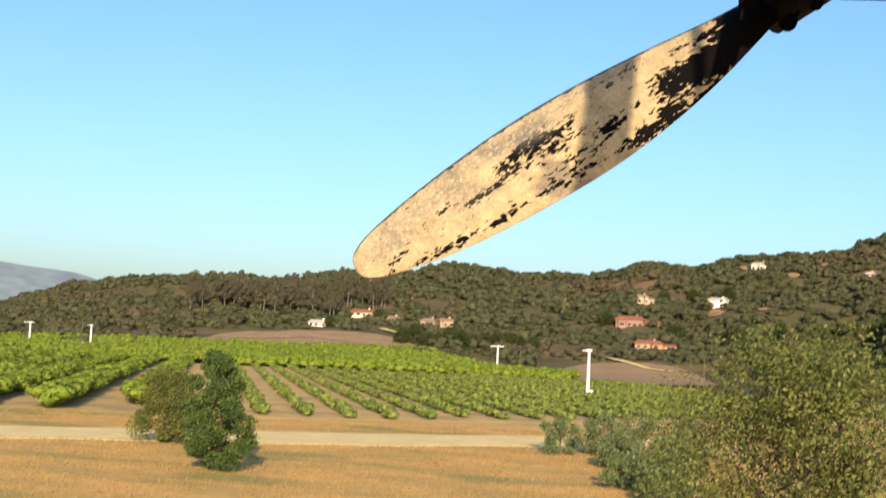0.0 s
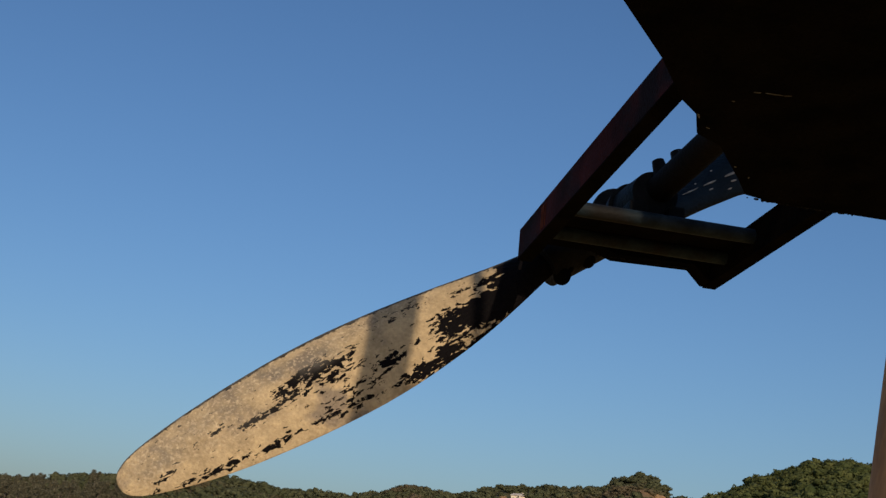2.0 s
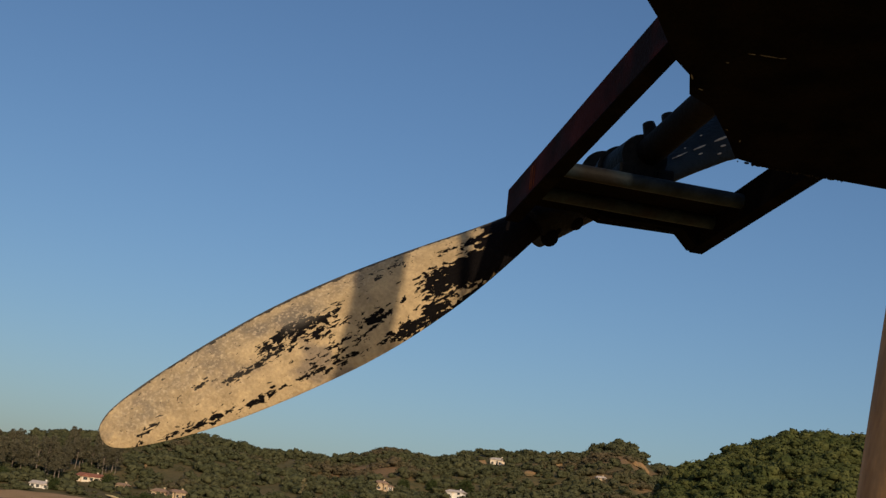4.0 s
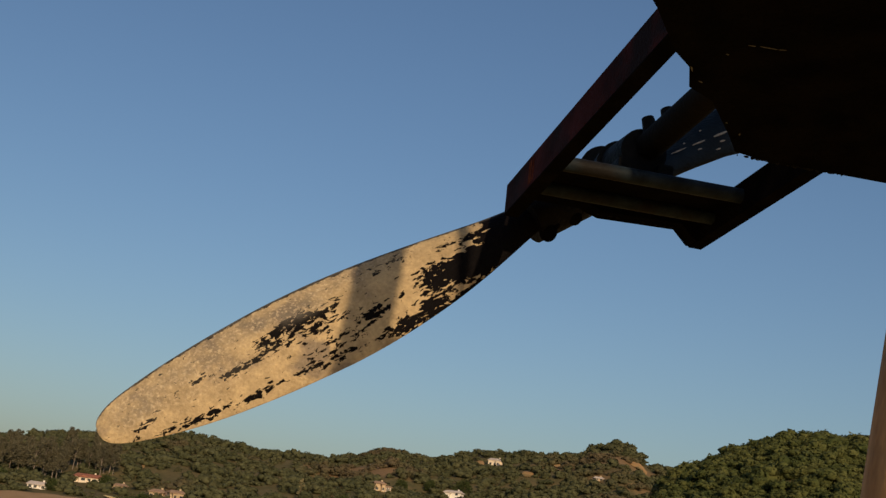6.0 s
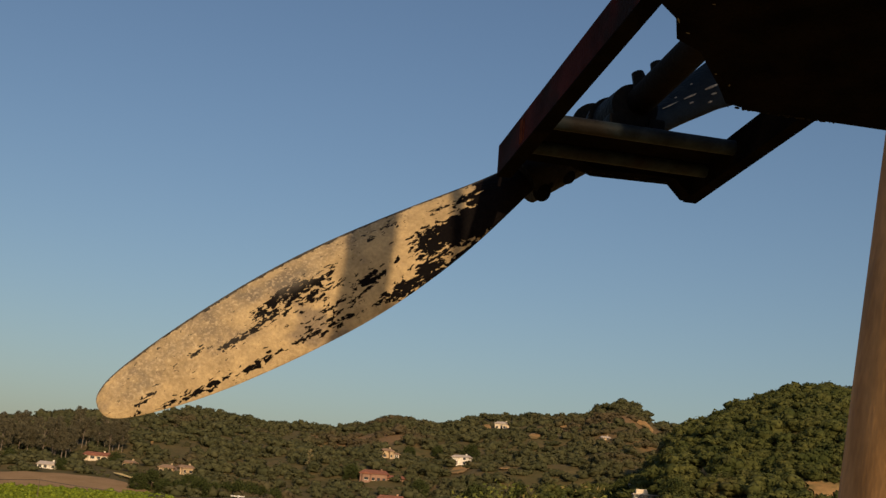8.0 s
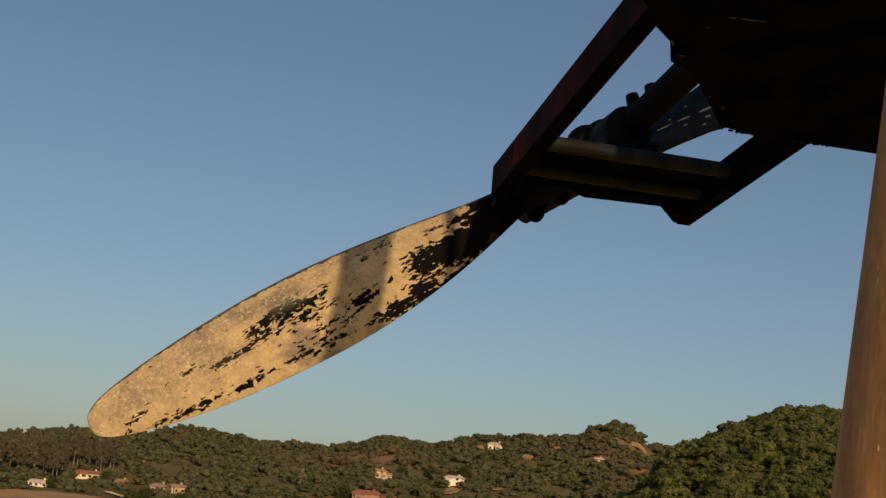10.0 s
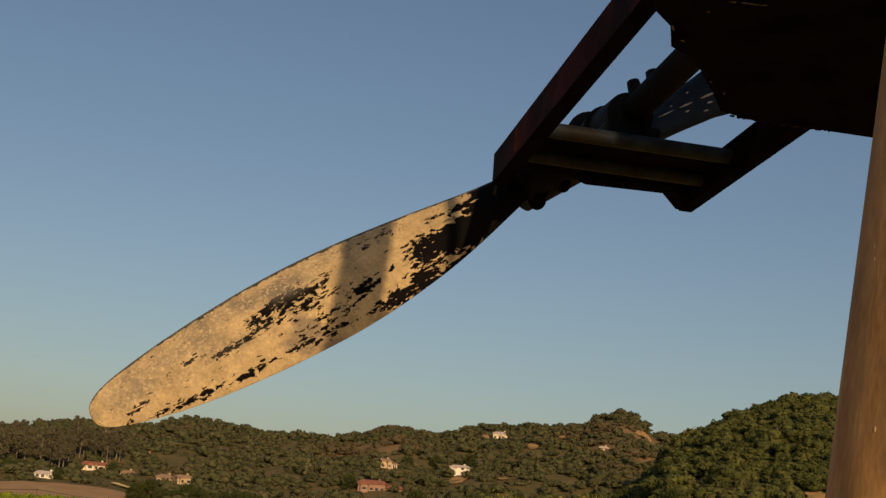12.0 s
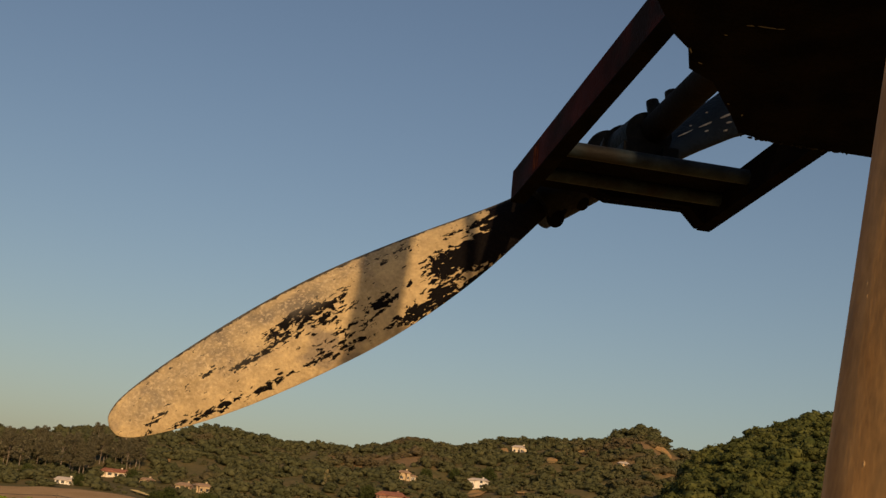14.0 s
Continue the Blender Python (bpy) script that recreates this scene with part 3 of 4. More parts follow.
def blade_mesh(name):
    """A tapered blade along +x, twisted about its length, cambered, with rounded edges."""
    ss = np.concatenate([np.linspace(0.10, 2.30, 110), np.linspace(2.31, 2.452, 24)])
    nb = 36
    verts, faces, wear_shade, rub = [], [], [], []
    for s in ss:
        near = np.clip(s + np.linspace(-1, 1, 9) * min(0.14, 0.6 * max(0.0, 2.452 - s)), 0.1, 2.452)
        up, lo = (float(np.mean(np.interp(near, [o[0] for o in OUTLINE], [o[k] for o in OUTLINE]))) for k in (1, 2))
        chord = up - lo
        thick = max(0.006, chord * float(np.interp(s, [0.1, 0.5, 1.0, 2.452], [0.9, 0.34, 0.13, 0.06])))
        pitch = math.tan(radians(float(np.interp(s, [0.1, 0.6, 2.45], [26, 20, 10]))))
        for i in range(2 * nb):
            a = math.pi * i / nb
            c = (1 - math.cos(a)) / 2
            b = up - chord * c
            body_ = math.sin(a) * abs(math.sin(a)) ** 0.15 * 0.5 * thick * (1.15 - 0.35 * c)
            camber = -0.06 * chord * (1 - (2 * c - 1) ** 2)
            verts.append((s, pitch * b + camber - body_, b))
            # also paints black the shadowed root and the lower edge curving away
            wear_shade.append(max(spread(WEAR, s, b), 0.40 * math.exp(-(c / 0.028) ** 2), 0.5 * ease((0.63 - s) / 0.05), 0.3 * math.exp(-((c - 1) / 0.05) ** 2) * ease((1.25 - s) / 0.2)))
            rub.append(max(spread(RUB, s, b), 1.2 * math.exp(-(c / 0.04) ** 2)))
    n = 2 * nb
    for k in range(len(ss) - 1):
        for i in range(n):
            j = (i + 1) % n
            faces.append((k * n + i, k * n + j, (k + 1) * n + j, (k + 1) * n + i))
    me = bpy.data.meshes.new(name)
    me.from_pydata(verts, [], faces + [tuple(range(n))[::-1], tuple(range((len(ss) - 1) * n, len(ss) * n))])
    me.shade_smooth()
    for key, values in (("wear_shade", wear_shade), ("rub", rub)):
        me.attributes.new(key, "FLOAT", "POINT").data.foreach_set("value", values)
    return me


prop = head_m @ Matrix.Translation(CENTRE)
# the blade mesh has its upper edge at +z; the first blade points down to one side, so it is mirrored to keep that edge up
flip = Matrix(((-1, 0, 0, 0), (0, 1, 0, 0), (0, 0, 1, 0), (0, 0, 0, 1)))
mesh_ = blade_mesh("blade")
mesh_b = mesh_.copy()
for v in mesh_b.vertices:
    v.co.z -= 0.035 + 0.05 * min(1.0, max(0.0, (0.60 - v.co.x) / 0.35))
mesh_.transform(flip)
mesh_.flip_normals()
blade = link_mesh("blade", mesh_, PAINT, machine, "cream painted propeller blade flaked to black", prop @ pose(0, 0, 0, 0, -(TURN - 180), 0))
blade_b = link_mesh("blade", mesh_b, SHADED_BLADE, machine, "worn propeller blade, darkened for shade, with pale scrapes", prop @ pose(0, 0, 0, 0, -(TURN - 180), 0))
# scratches and chips laid on the dark blade's near face: along, across, length, width, slant
skin = BVHTree.FromPolygons([v.co[:] for v in mesh_b.vertices], [p.vertices[:] for p in mesh_b.polygons])
for s_, b_, long_, wide_, slant in ((0.42, -0.062, 0.060, 0.0035, 4), (0.53, -0.072, 0.055, 0.0045, 6), (0.64, -0.082, 0.050, 0.0060, 5), (0.73, -0.045, 0.022, 0.014, -20), (0.75, -0.085, 0.012, 0.012, 0), (0.71, -0.062, 0.010, 0.008, 30),
                                    (0.76, -0.14, 0.010, 0.012, 40), (0.62, -0.115, 0.016, 0.005, 12), (0.50, -0.10, 0.012, 0.004, 10), (0.58, -0.14, 0.014, 0.004, 8), (0.69, -0.16, 0.010, 0.005, 0), (0.46, -0.04, 0.006, 0.004, 0), (0.57, -0.02, 0.007, 0.004, 0)):
    place, normal, _, _ = skin.ray_cast(Vector((s_, -2.0, b_)), Vector((0, 1, 0)))
    if place is None:
        continue
    chip = bmesh.new()
    bmesh.ops.create_icosphere(chip, subdivisions=2, radius=1, matrix=Matrix.Translation(place) @ pose(0, 0, 0, 0, slant, 0) @ Matrix.Diagonal((long_, 0.0025, wide_, 1)))
    for v in chip.verts:
        v.co += Vector((0, 0, 0.35 * wide_)) * noise.noise(v.co * 90)
    part("scratch", chip, CHIP, blade_b, "pale scratch on the dark blade")
hub = part("hub", rod((0, -0.10, 0), (0, 0.12, 0), 0.12, 0.10, 28), CAST, machine, "greasy dark propeller hub", prop, True)
m_ = pose(0, 0, 0, 0, -(TURN - 180), 0)
for end in (-0.40, 0.16):
    part("clamp", rod(m_ @ Vector((math.copysign(0.04, end), 0, -0.02)), m_ @ Vector((end, 0, -0.03)), 0.125, 0.115, 24), CAST, hub, "", None, True)
for c_, r_ in (((-0.225, -0.05, -0.315), 0.040), ((-0.205, -0.05, -0.265), 0.034), ((-0.11, -0.05, -0.225), 0.034)):
    knob = bmesh.new()
    bmesh.ops.create_icosphere(knob, subdivisions=3, radius=r_, matrix=Matrix.Translation(c_) @ Matrix.Diagonal((1, 1, 1.15, 1)))
    part("clamp_nut", knob, BLACK, hub, "", None, True)

# crust hanging from the edges
rng = np.random.default_rng(3)
crust = bmesh.new()
for k in range(60):
    a = rng.uniform()
    x_, y_, z_ = (rng.uniform(-0.30, 0.12), -0.31, -0.128) if a < 0.6 else (rng.uniform(-0.52, -0.1), 0.75, -0.055)
    bmesh.ops.create_icosphere(crust, subdivisions=1, radius=rng.uniform(0.002, 0.008), matrix=Matrix.Translation((x_, y_ - 0.006, z_ - 0.002)) @ Matrix.Diagonal((rng.uniform(0.8, 2.0), 1, rng.uniform(0.6, 1.5), 1)))
part("grease_crust", crust, CAST, machine, "crusted grease along the steel edges", head_m)["kind"] = "stuff"


def leg(foot, top, r0, r1):
    m = machine.matrix_world.inverted()
    return part("tower_leg", rod(m @ Vector(foot), m @ Vector(top), r0, r1, 48), LEG, machine, "rusty brown tapered steel tower leg", None, True)


LEAN = 0.115
near_leg = leg((0.464 - LEAN * EYE, 1.022, 0), (0.464 + LEAN * 3.4, 1.022, EYE + 3.4), 0.125, 0.098)
inv = machine.matrix_world.inverted()


def on_leg(height, nx, ny, out=0.0):
    """A point on the near leg's skin at a height over the eye, on the side that (nx, ny) points to."""
    r = 0.125 - 0.027 * (EYE + height) / (EYE + 3.4) + out
    return inv @ Vector((0.464 + LEAN * height + r * nx, 1.022 + r * ny, EYE + height))


for height, nx, ny, size in ((0.256, -0.985, -0.17, 0.0055), (0.244, -0.98, -0.20, 0.0035), (0.10, -0.90, -0.44, 0.003), (0.33, -0.93, -0.37, 0.003), (0.02, -0.95, -0.31, 0.0035)):
    scrape = bmesh.new()
    bmesh.ops.create_icosphere(scrape, subdivisions=2, radius=1, matrix=Matrix.Translation(on_leg(height, nx, ny, -0.0004)) @ pose(0, 0, 0, 0, 6.5, 10) @ Matrix.Diagonal((0.0012, size * 0.6, size * 1.1, 1)))
    part("scrape", scrape, SPOT, near_leg, "pale scrape in the rust")
part("bolt_hole", rod(on_leg(0.458, -0.93, -0.37, -0.006), on_leg(0.459, -0.93, -0.37, 0.0012), 0.010, n=16), BLACK, near_leg, "dark bolt hole")
leg((3.6, 3.0, 0), (1.95, 2.6, EYE + 1.58), 0.125, 0.10)
leg((2.6, -1.6, 0), (1.75, 2.0, EYE + 1.58), 0.125, 0.10)
part("leg_bracket", box((0.66, 0.95, EYE + 1.9), (1.3, 1.55, EYE + 2.1), 0.01), BLACK, machine, "", machine.matrix_world.inverted())
# unseen pipe, placed so that its thin shadow crosses the blade
part("shadow_pipe", rod((1.01, 1.50, 0), (1.01, 1.50, EYE + 3.1), 0.026, n=16), GALV, machine, "thin unseen upright pipe that shadows the blade root", machine.matrix_world.inverted(), True)

# ---- roads, fields and crops ----
ROW = radians(-20.5)
A_DIR, P_DIR = Vector((math.sin(ROW), math.cos(ROW), 0)), Vector((math.cos(ROW), -math.sin(ROW), 0))


def field(a, p, z=0.0):
    return A_DIR * a + P_DIR * p + Vector((0, 0, z))


def sheet(name, corners, z, mat_, label, category):
    """A flat patch with slightly uneven edges, laid just over the ground."""
    bm = bmesh.new()
    pts = []
    for i, p in enumerate(corners):
        q = corners[(i + 1) % len(corners)]
        for k in range(8):
            w = Vector((*p, 0)).lerp(Vector((*q, 0)), k / 8)
            pts.append((w.x + noise.noise(w * 0.11) * 1.2, w.y + noise.noise(w * 0.13 + Vector((7, 0, 0))) * 1.2))
    return tagged(part(name, prism(pts, z - 0.4, z), mat_), label, category, kind="structure")


sheet("road", [(-110, 84), (-64.3, 108), (-34.4, 127), (-12, 143), (4, 150), (4, 137), (-12, 127), (-30.3, 113), (-56.9, 97), (-110, 73)], 0.03, DIRT, "pale dusty dirt farm road", "road")
sheet("soil_orchard", [field(148, -75)[:2], field(152, 3)[:2], field(390, 3)[:2], field(390, -90)[:2]], 0.015, SOIL, "bare brown orchard soil", "soil")
sheet("soil_young", [field(150, 3)[:2], field(166, 60)[:2], field(200, 130)[:2], field(390, 130)[:2], field(390, 3)[:2]], 0.02, SOIL, "bare tan soil between young trees", "soil")

rng = np.random.default_rng(11)
citrus_kinds = full_crowns(10, rng, 4, 140, 0.07)
rows_ = []
for p in np.arange(-85.6, -5, 9.5):
    a = 152 + max(0, (p + 18) * 1.6)
    while a < 386:
        q = field(a, p + rng.uniform(-0.3, 0.3))
        rows_.append((q.x, q.y, -0.15, rng.uniform(4.8, 6.0), rng.uniform(3.4, 4.3)))
        a += rng.uniform(1.9, 2.6)
scatter("citrus_orchard", citrus_kinds, rows_, CITRUS, rng, "rows of dense bright green citrus trees", "orchard", True)
rows_ = []
for p in np.arange(6, 130, 5.6):
    a = 156 + max(0, (p - 22) * 0.55)
    while a < 384:
        if rng.uniform() < 0.93:
            q = field(a, p + rng.uniform(-0.25, 0.25))
            rows_.append((q.x, q.y, -0.1, rng.uniform(2.0, 3.0), rng.uniform(1.3, 2.1)))
        a += rng.uniform(1.7, 2.5)
scatter("young_orchard", full_crowns(8, rng, 2, 44, 0.12), rows_, YOUNG, rng, "rows of small young green trees", "orchard", True)
rows_ = []
for a in np.arange(392, 540, 6.5):
    p = -110
    while p < 118 - (a - 392) * 0.2:
        q = field(a, p)
        if p < -28 and (p + 110) % 15 < 3.4:
            p += 1.0
            continue
        if a < 470 or math.degrees(math.atan2(q.x, q.y)) < -7 - (a - 470) * 0.06:
            rows_.append((q.x, q.y, land(q.x, q.y) - 0.15, rng.uniform(5.2, 6.6), rng.uniform(4.6, 5.8)))
        p += rng.uniform(2.8, 3.8)
scatter("tall_citrus_block", citrus_kinds, rows_, CITRUS, rng, "tall dense block of green citrus trees", "orchard", True)


def hill_field(name, az0, az1, r0, r1, mat_, label):
    """A bare field draped over the rising land, as a thick sheet."""
    vs, fs = [], []
    n1, n2 = 24, 10
    for j in range(n2 + 1):
        for i in range(n1 + 1):
            az = radians(az0 + (az1 - az0) * i / n1)
            span = (1 - abs(2 * i / n1 - 1) ** 3.5) * 0.96 + 0.04
            r = r0 + (r1 - r0) * (0.35 + (j / n2 - 0.35) * span) + 3 * noise.noise(Vector((i * 0.6, j * 0.4, 1)))
            x, y = r * math.sin(az), r * math.cos(az)
            vs.append((x, y, max(land(x, y), 0) + 0.6))
    for j in range(n2):
        for i in range(n1):
            k = j * (n1 + 1) + i
            fs.append((k, k + 1, k + n1 + 2, k + n1 + 1))
    return tagged(from_arrays(name, np.array(vs), np.array(fs), mat_, smooth=True), label, "field", kind="structure")


hill_field("ploughed_field_west", -21.5, -11.4, 535, 612, PLOUGHED, "bare brown ploughed field below the hill")
hill_field("ploughed_field_east", -5.4, 2.6, 398, 535, PLOUGHED, "bare reddish brown ploughed field")


# ---- trees ----
def leafy_tree(name, at, height, width, leaves, leaf, mat_, label, trunk_r, base=0.12, seed=1, clumps=16, bark=None):
    """Tapered trunk, limbs to every clump, and a crown of many small leaves round them."""
    rng = np.random.default_rng(seed)
    t = empty(name, pose(*at))
    tagged(t, label, "tree")
    bm = rod((0, 0, -0.2), (0.05 * width, 0, height * 0.6), trunk_r, trunk_r * 0.35, 10)
    cs = []
    for i in range(clumps):
        h = base + (0.93 - base) * (i + 0.5) / clumps
        reach = width * 0.5 * math.sin(math.pi * min(1, 0.18 + 0.80 * (h - base) / (1 - base))) ** 0.7
        a = i * 2.4 + rng.uniform(-0.4, 0.4)
        d = reach * rng.uniform(0.3, 0.95)
        c = np.array((d * math.cos(a), d * math.sin(a), h * height))
        cs.append((c, width * rng.uniform(0.10, 0.22)))
        rod((0.03 * width, 0, height * min(0.58, h * 0.7)), c, trunk_r * 0.28, trunk_r * 0.06, 6, bm)
    part("trunk", bm, bark or BARK, t)
    V = []
    per = leaves // clumps
    for c, s in cs:
        d = rng.normal(size=(per, 3))
        d /= np.linalg.norm(d, axis=1)[:, None]
        p = c + d * (s * rng.uniform(0.25, 1.25, (per, 1)) ** 0.7) * (1, 1, 0.85)
        u = rng.normal(size=(per, 3))
        u /= np.linalg.norm(u, axis=1)[:, None]
        w = np.cross(u, rng.normal(size=(per, 3)))
        w /= np.linalg.norm(w, axis=1)[:, None]
        ln = leaf * rng.uniform(0.6, 1.3, (per, 1))
        V.append(np.stack([p - u * ln, p + w * ln * 0.45, p + u * ln, p - w * ln * 0.45], 1))
    V = np.vstack(V).reshape(-1, 3)
    V[:, 2] = np.maximum(V[:, 2], 0.05)
    from_arrays("crown", V, np.arange(len(V)).reshape(-1, 4), mat_, t)
    return t


leafy_tree("oak_tree", (-31.6, 86.0, 0), 8.9, 5.0, 30000, 0.11, LEAF_DARK, "dark green young oak standing in dry grass", 0.20, 0.04, 2, 34)
leafy_tree("bush_tree", (-43.0, 104.0, 0), 6.6, 6.0, 24000, 0.11, LEAF_OLIVE, "pale olive green bushy tree beside the farm road", 0.16, 0.05, 5, 28)
leafy_tree("olive_shrub", (3.9, 37.0, 0), 10.8, 8.6, 52000, 0.08, LEAF_OLIVE, "large loose olive green shrub with brownish tips", 0.22, 0.03, 8, 52)
for i, (x, y, h, w) in enumerate(((-9.5, 120, 3.4, 5), (-5.5, 121, 4.0, 5.5), (-1.5, 118, 4.2, 6), (2.5, 117, 4.0, 6), (-3.5, 108, 3.0, 4.5), (0.8, 100, 3.4, 5), (0.6, 86, 3.2, 5), (-1.8, 93, 2.6, 4.5))):
    leafy_tree("roadside_bush", (x, y, 0), h, w, 5200, 0.12, LEAF_GREY, "grey-green bush in a thicket beside the road", 0.08, 0.03, 20 + i, 12)["group"] = "thicket beside the road"

rng = np.random.default_rng(5)
n_ = 70000
gx, gy = rng.uniform(-75, 8, n_), rng.uniform(48, 150, n_)
keep = np.array([not (0.55 * (x + 34) + 112 < y < 0.62 * (x + 34) + 129) and noise.noise(Vector((x / 6, y / 6, 2))) > -0.55 for x, y in zip(gx, gy)])
keep &= (A_DIR.x * gx + A_DIR.y * gy) < 150
gx, gy = gx[keep], gy[keep]
n_ = len(gx)
ang, hgt = rng.uniform(0, 3.14, n_), rng.uniform(0.06, 0.20, n_)
c_, s_ = np.cos(ang) * 0.045, np.sin(ang) * 0.045
lean_ = rng.normal(size=(n_, 2)) * 0.12
V = np.stack([np.stack([gx - c_, gy - s_, 0 * gx], 1), np.stack([gx + c_, gy + s_, 0 * gx], 1), np.stack([gx + lean_[:, 0], gy + lean_[:, 1], hgt], 1)], 1).reshape(-1, 3)
tagged(from_arrays("dry_grass", V, np.arange(len(V)).reshape(-1, 3), BLADE_GRASS), "tufts of dry golden grass", "grass", kind="stuff")


# ---- far wind machines, poles, houses ----
def far_machine(x, y, turn, z=0.0):
    t = empty("orchard_fan", pose(x, y, z, 0, 0, turn))
    tagged(t, "white wind machine tower with a two-bladed fan standing among the crops", "wind machine", "orchard wind machines")
    part("tower", rod((0, 0, 0), (0, 0, 9.9), 0.42, 0.30, 16), WHITE, t)
    part("gearbox", box((-0.35, -0.6, 9.9), (0.35, 0.5, 10.5), 0.06), WHITE, t)
    part("fan_blade", box((-2.6, 0.6, 9.98), (-0.08, 0.72, 10.34), 0.04), WHITE, t)
    part("fan_blade", box((0.08, 0.6, 9.98), (2.6, 0.72, 10.34), 0.04), WHITE, t)
    part("engine_box", box((0.6, -0.8, 0), (1.7, 0.7, 1.6), 0.06), WHITE, t)
    return t


far_machine(-15.8, 272, 75)
for az, r, tn in ((-7.55, 440, 30), (-26.1, 480, 92), (-28.7, 500, 72), (-31.5, 520, 60)):
    far_machine(r * math.sin(radians(az)), r * math.cos(radians(az)), tn)


def roof_shape(x0, x1, y0, y1, z, rise, hip):
    """A pitched roof with eaves thickness; its ridge runs along x, and hip draws in the ridge's ends."""
    bm = bmesh.new()
    lo = [bm.verts.new(q) for q in ((x0, y0, z), (x1, y0, z), (x1, y1, z), (x0, y1, z))]
    up = [bm.verts.new((v.co.x, v.co.y, z + 0.25)) for v in lo]
    r = [bm.verts.new((x, (y0 + y1) / 2, z + 0.25 + rise)) for x in (x0 + hip, x1 - hip)]
    for k in range(4):
        bm.faces.new((lo[k], lo[(k + 1) % 4], up[(k + 1) % 4], up[k]))
    for f in ((up[0], up[1], r[1], r[0]), (up[2], up[3], r[0], r[1]), (up[1], up[2], r[1]), (up[3], up[0], r[0]), lo[::-1]):
        bm.faces.new(f)
    return bm


def house(index, d, h, wall_m, roof_m, label, turn=0, flat=False, wings=0, wins=4):
    """A house with a main block, a lower side wing, a gabled front bay, porch posts and windows."""
    az, el, half = HOUSES[index]
    x, y, z = on_ray(az, el)
    w = 2 * math.hypot(x, y) * math.tan(radians(half)) / (1 + 0.6 * wings)
    hs = empty("house", pose(x, y, z - 0.5, 0, 0, -az + turn))
    tagged(hs, label, "house", "hillside houses")
    part("wall", box((-w / 2, 0, -3), (w / 2, d, h)), wall_m, hs)
    if flat:
        part("roof", box((-w / 2 - 0.4, -0.4, h), (w / 2 + 0.4, d + 0.4, h + 0.4), 0.05), roof_m, hs)
        part("roof_terrace", box((-w * 0.42, 1.5, h + 0.4), (-w * 0.05, d - 1, h + 2.2), 0.05), STUCCO, hs, "cream stucco roof room")
    else:
        part("roof", roof_shape(-w / 2 - 0.7, w / 2 + 0.7, -0.7, d + 0.7, h, d * 0.22, 0.25 * d), roof_m, hs)
        bay = w * 0.28
        b0 = -w * 0.38 if index % 2 else w * 0.10
        part("bay", box((b0, -2.2, -3), (b0 + bay, 0.05, h * 0.92)), wall_m, hs)
        gable = roof_shape(-2.9, 0.9, -bay / 2 - 0.5, bay / 2 + 0.5, h * 0.92, bay * 0.24, 0)
        gable.transform(pose(b0 + bay / 2, 0, 0, 0, 0, 90))
        part("bay_roof", gable, roof_m, hs)
        bw = part("window", box((b0 + bay * 0.25, -2.3, 0.9), (b0 + bay * 0.75, -2.16, 2.3)), GLASS, hs)
        part("frame", box((b0 + bay * 0.2, -2.26, 0.72), (b0 + bay * 0.8, -2.19, 0.9)), STUCCO_W, bw)
        part("chimney", box((w * 0.2, d * 0.55, h), (w * 0.2 + 0.9, d * 0.55 + 0.7, h + d * 0.22 + 1.0), 0.04), wall_m, hs)
    for s in range(wings):
        k = 1 if s == 0 else -1
        x0, x1 = sorted((k * w * 0.5, k * w * 1.1))
        part("wing", box((x0, 1.8, -3), (x1, d - 1, h * 0.66), 0.02), wall_m, hs)
        part("wing_roof", roof_shape(x0 - 0.3, x1 + 0.5, 0.6, d - 0.4, h * 0.66, d * 0.15, 1.0), roof_m, hs)
        for f in (0.2, 0.5, 0.8):
            part("porch_post", box((x0 + (x1 - x0) * f - 0.15, 0.75, -3), (x0 + (x1 - x0) * f + 0.15, 1.05, h * 0.66)), STUCCO_W, hs)
        door_ = part("door", box((x0 + (x1 - x0) * 0.35, 1.7, 0.2), (x0 + (x1 - x0) * 0.35 + 1.6, 1.83, min(2.4, h * 0.6))), GLASS, hs)
        part("frame", box((x0 + (x1 - x0) * 0.35 - 0.1, 1.72, min(2.4, h * 0.6)), (x0 + (x1 - x0) * 0.35 + 1.7, 1.82, min(2.4, h * 0.6) + 0.15)), STUCCO_W, door_)
    for i in range(wins):
        cx = -w / 2 + w * (i + 0.5) / wins
        for lv in range(2 if h > 4.5 else 1):
            if not flat and b0 - 0.9 < cx < b0 + bay + 0.9:
                continue
            wn_ = part("window", box((cx - 0.75, -0.12, 0.9 + lv * 2.6), (cx + 0.75, 0.05, 2.3 + lv * 2.6)), GLASS, hs)
            part("frame", box((cx - 0.9, -0.06, 0.75 + lv * 2.6), (cx + 0.9, 0.02, 0.9 + lv * 2.6)), STUCCO_W, wn_)
    return hs


house(0, 7, 2.4, STUCCO_W, TILE_P, "long low white farm building with a pale roof", 0, False, 1, 4)
house(1, 8, 2.8, STUCCO, TILE, "long cream house with a red tiled roof", 8, False, 0, 5)
house(2, 7, 3.2, STUCCO_T, TILE_T, "tan stucco house half hidden by trees", -14, False, 1, 3)
house(3, 6, 3.4, STUCCO_T, TILE_T, "small tan house among trees", 16, False, 0, 2)
house(4, 6, 4.4, STUCCO_T, TILE_T, "tan two-storey house with a pale roof", 14, False, 1, 2)
house(5, 9, 4.2, STUCCO_R, TILE, "large russet house with dull red roofs", -8, False, 1, 5)
house(6, 7, 3.0, STUCCO_O, TILE, "orange stucco house at the foot of the hill", 6, False, 1, 4)
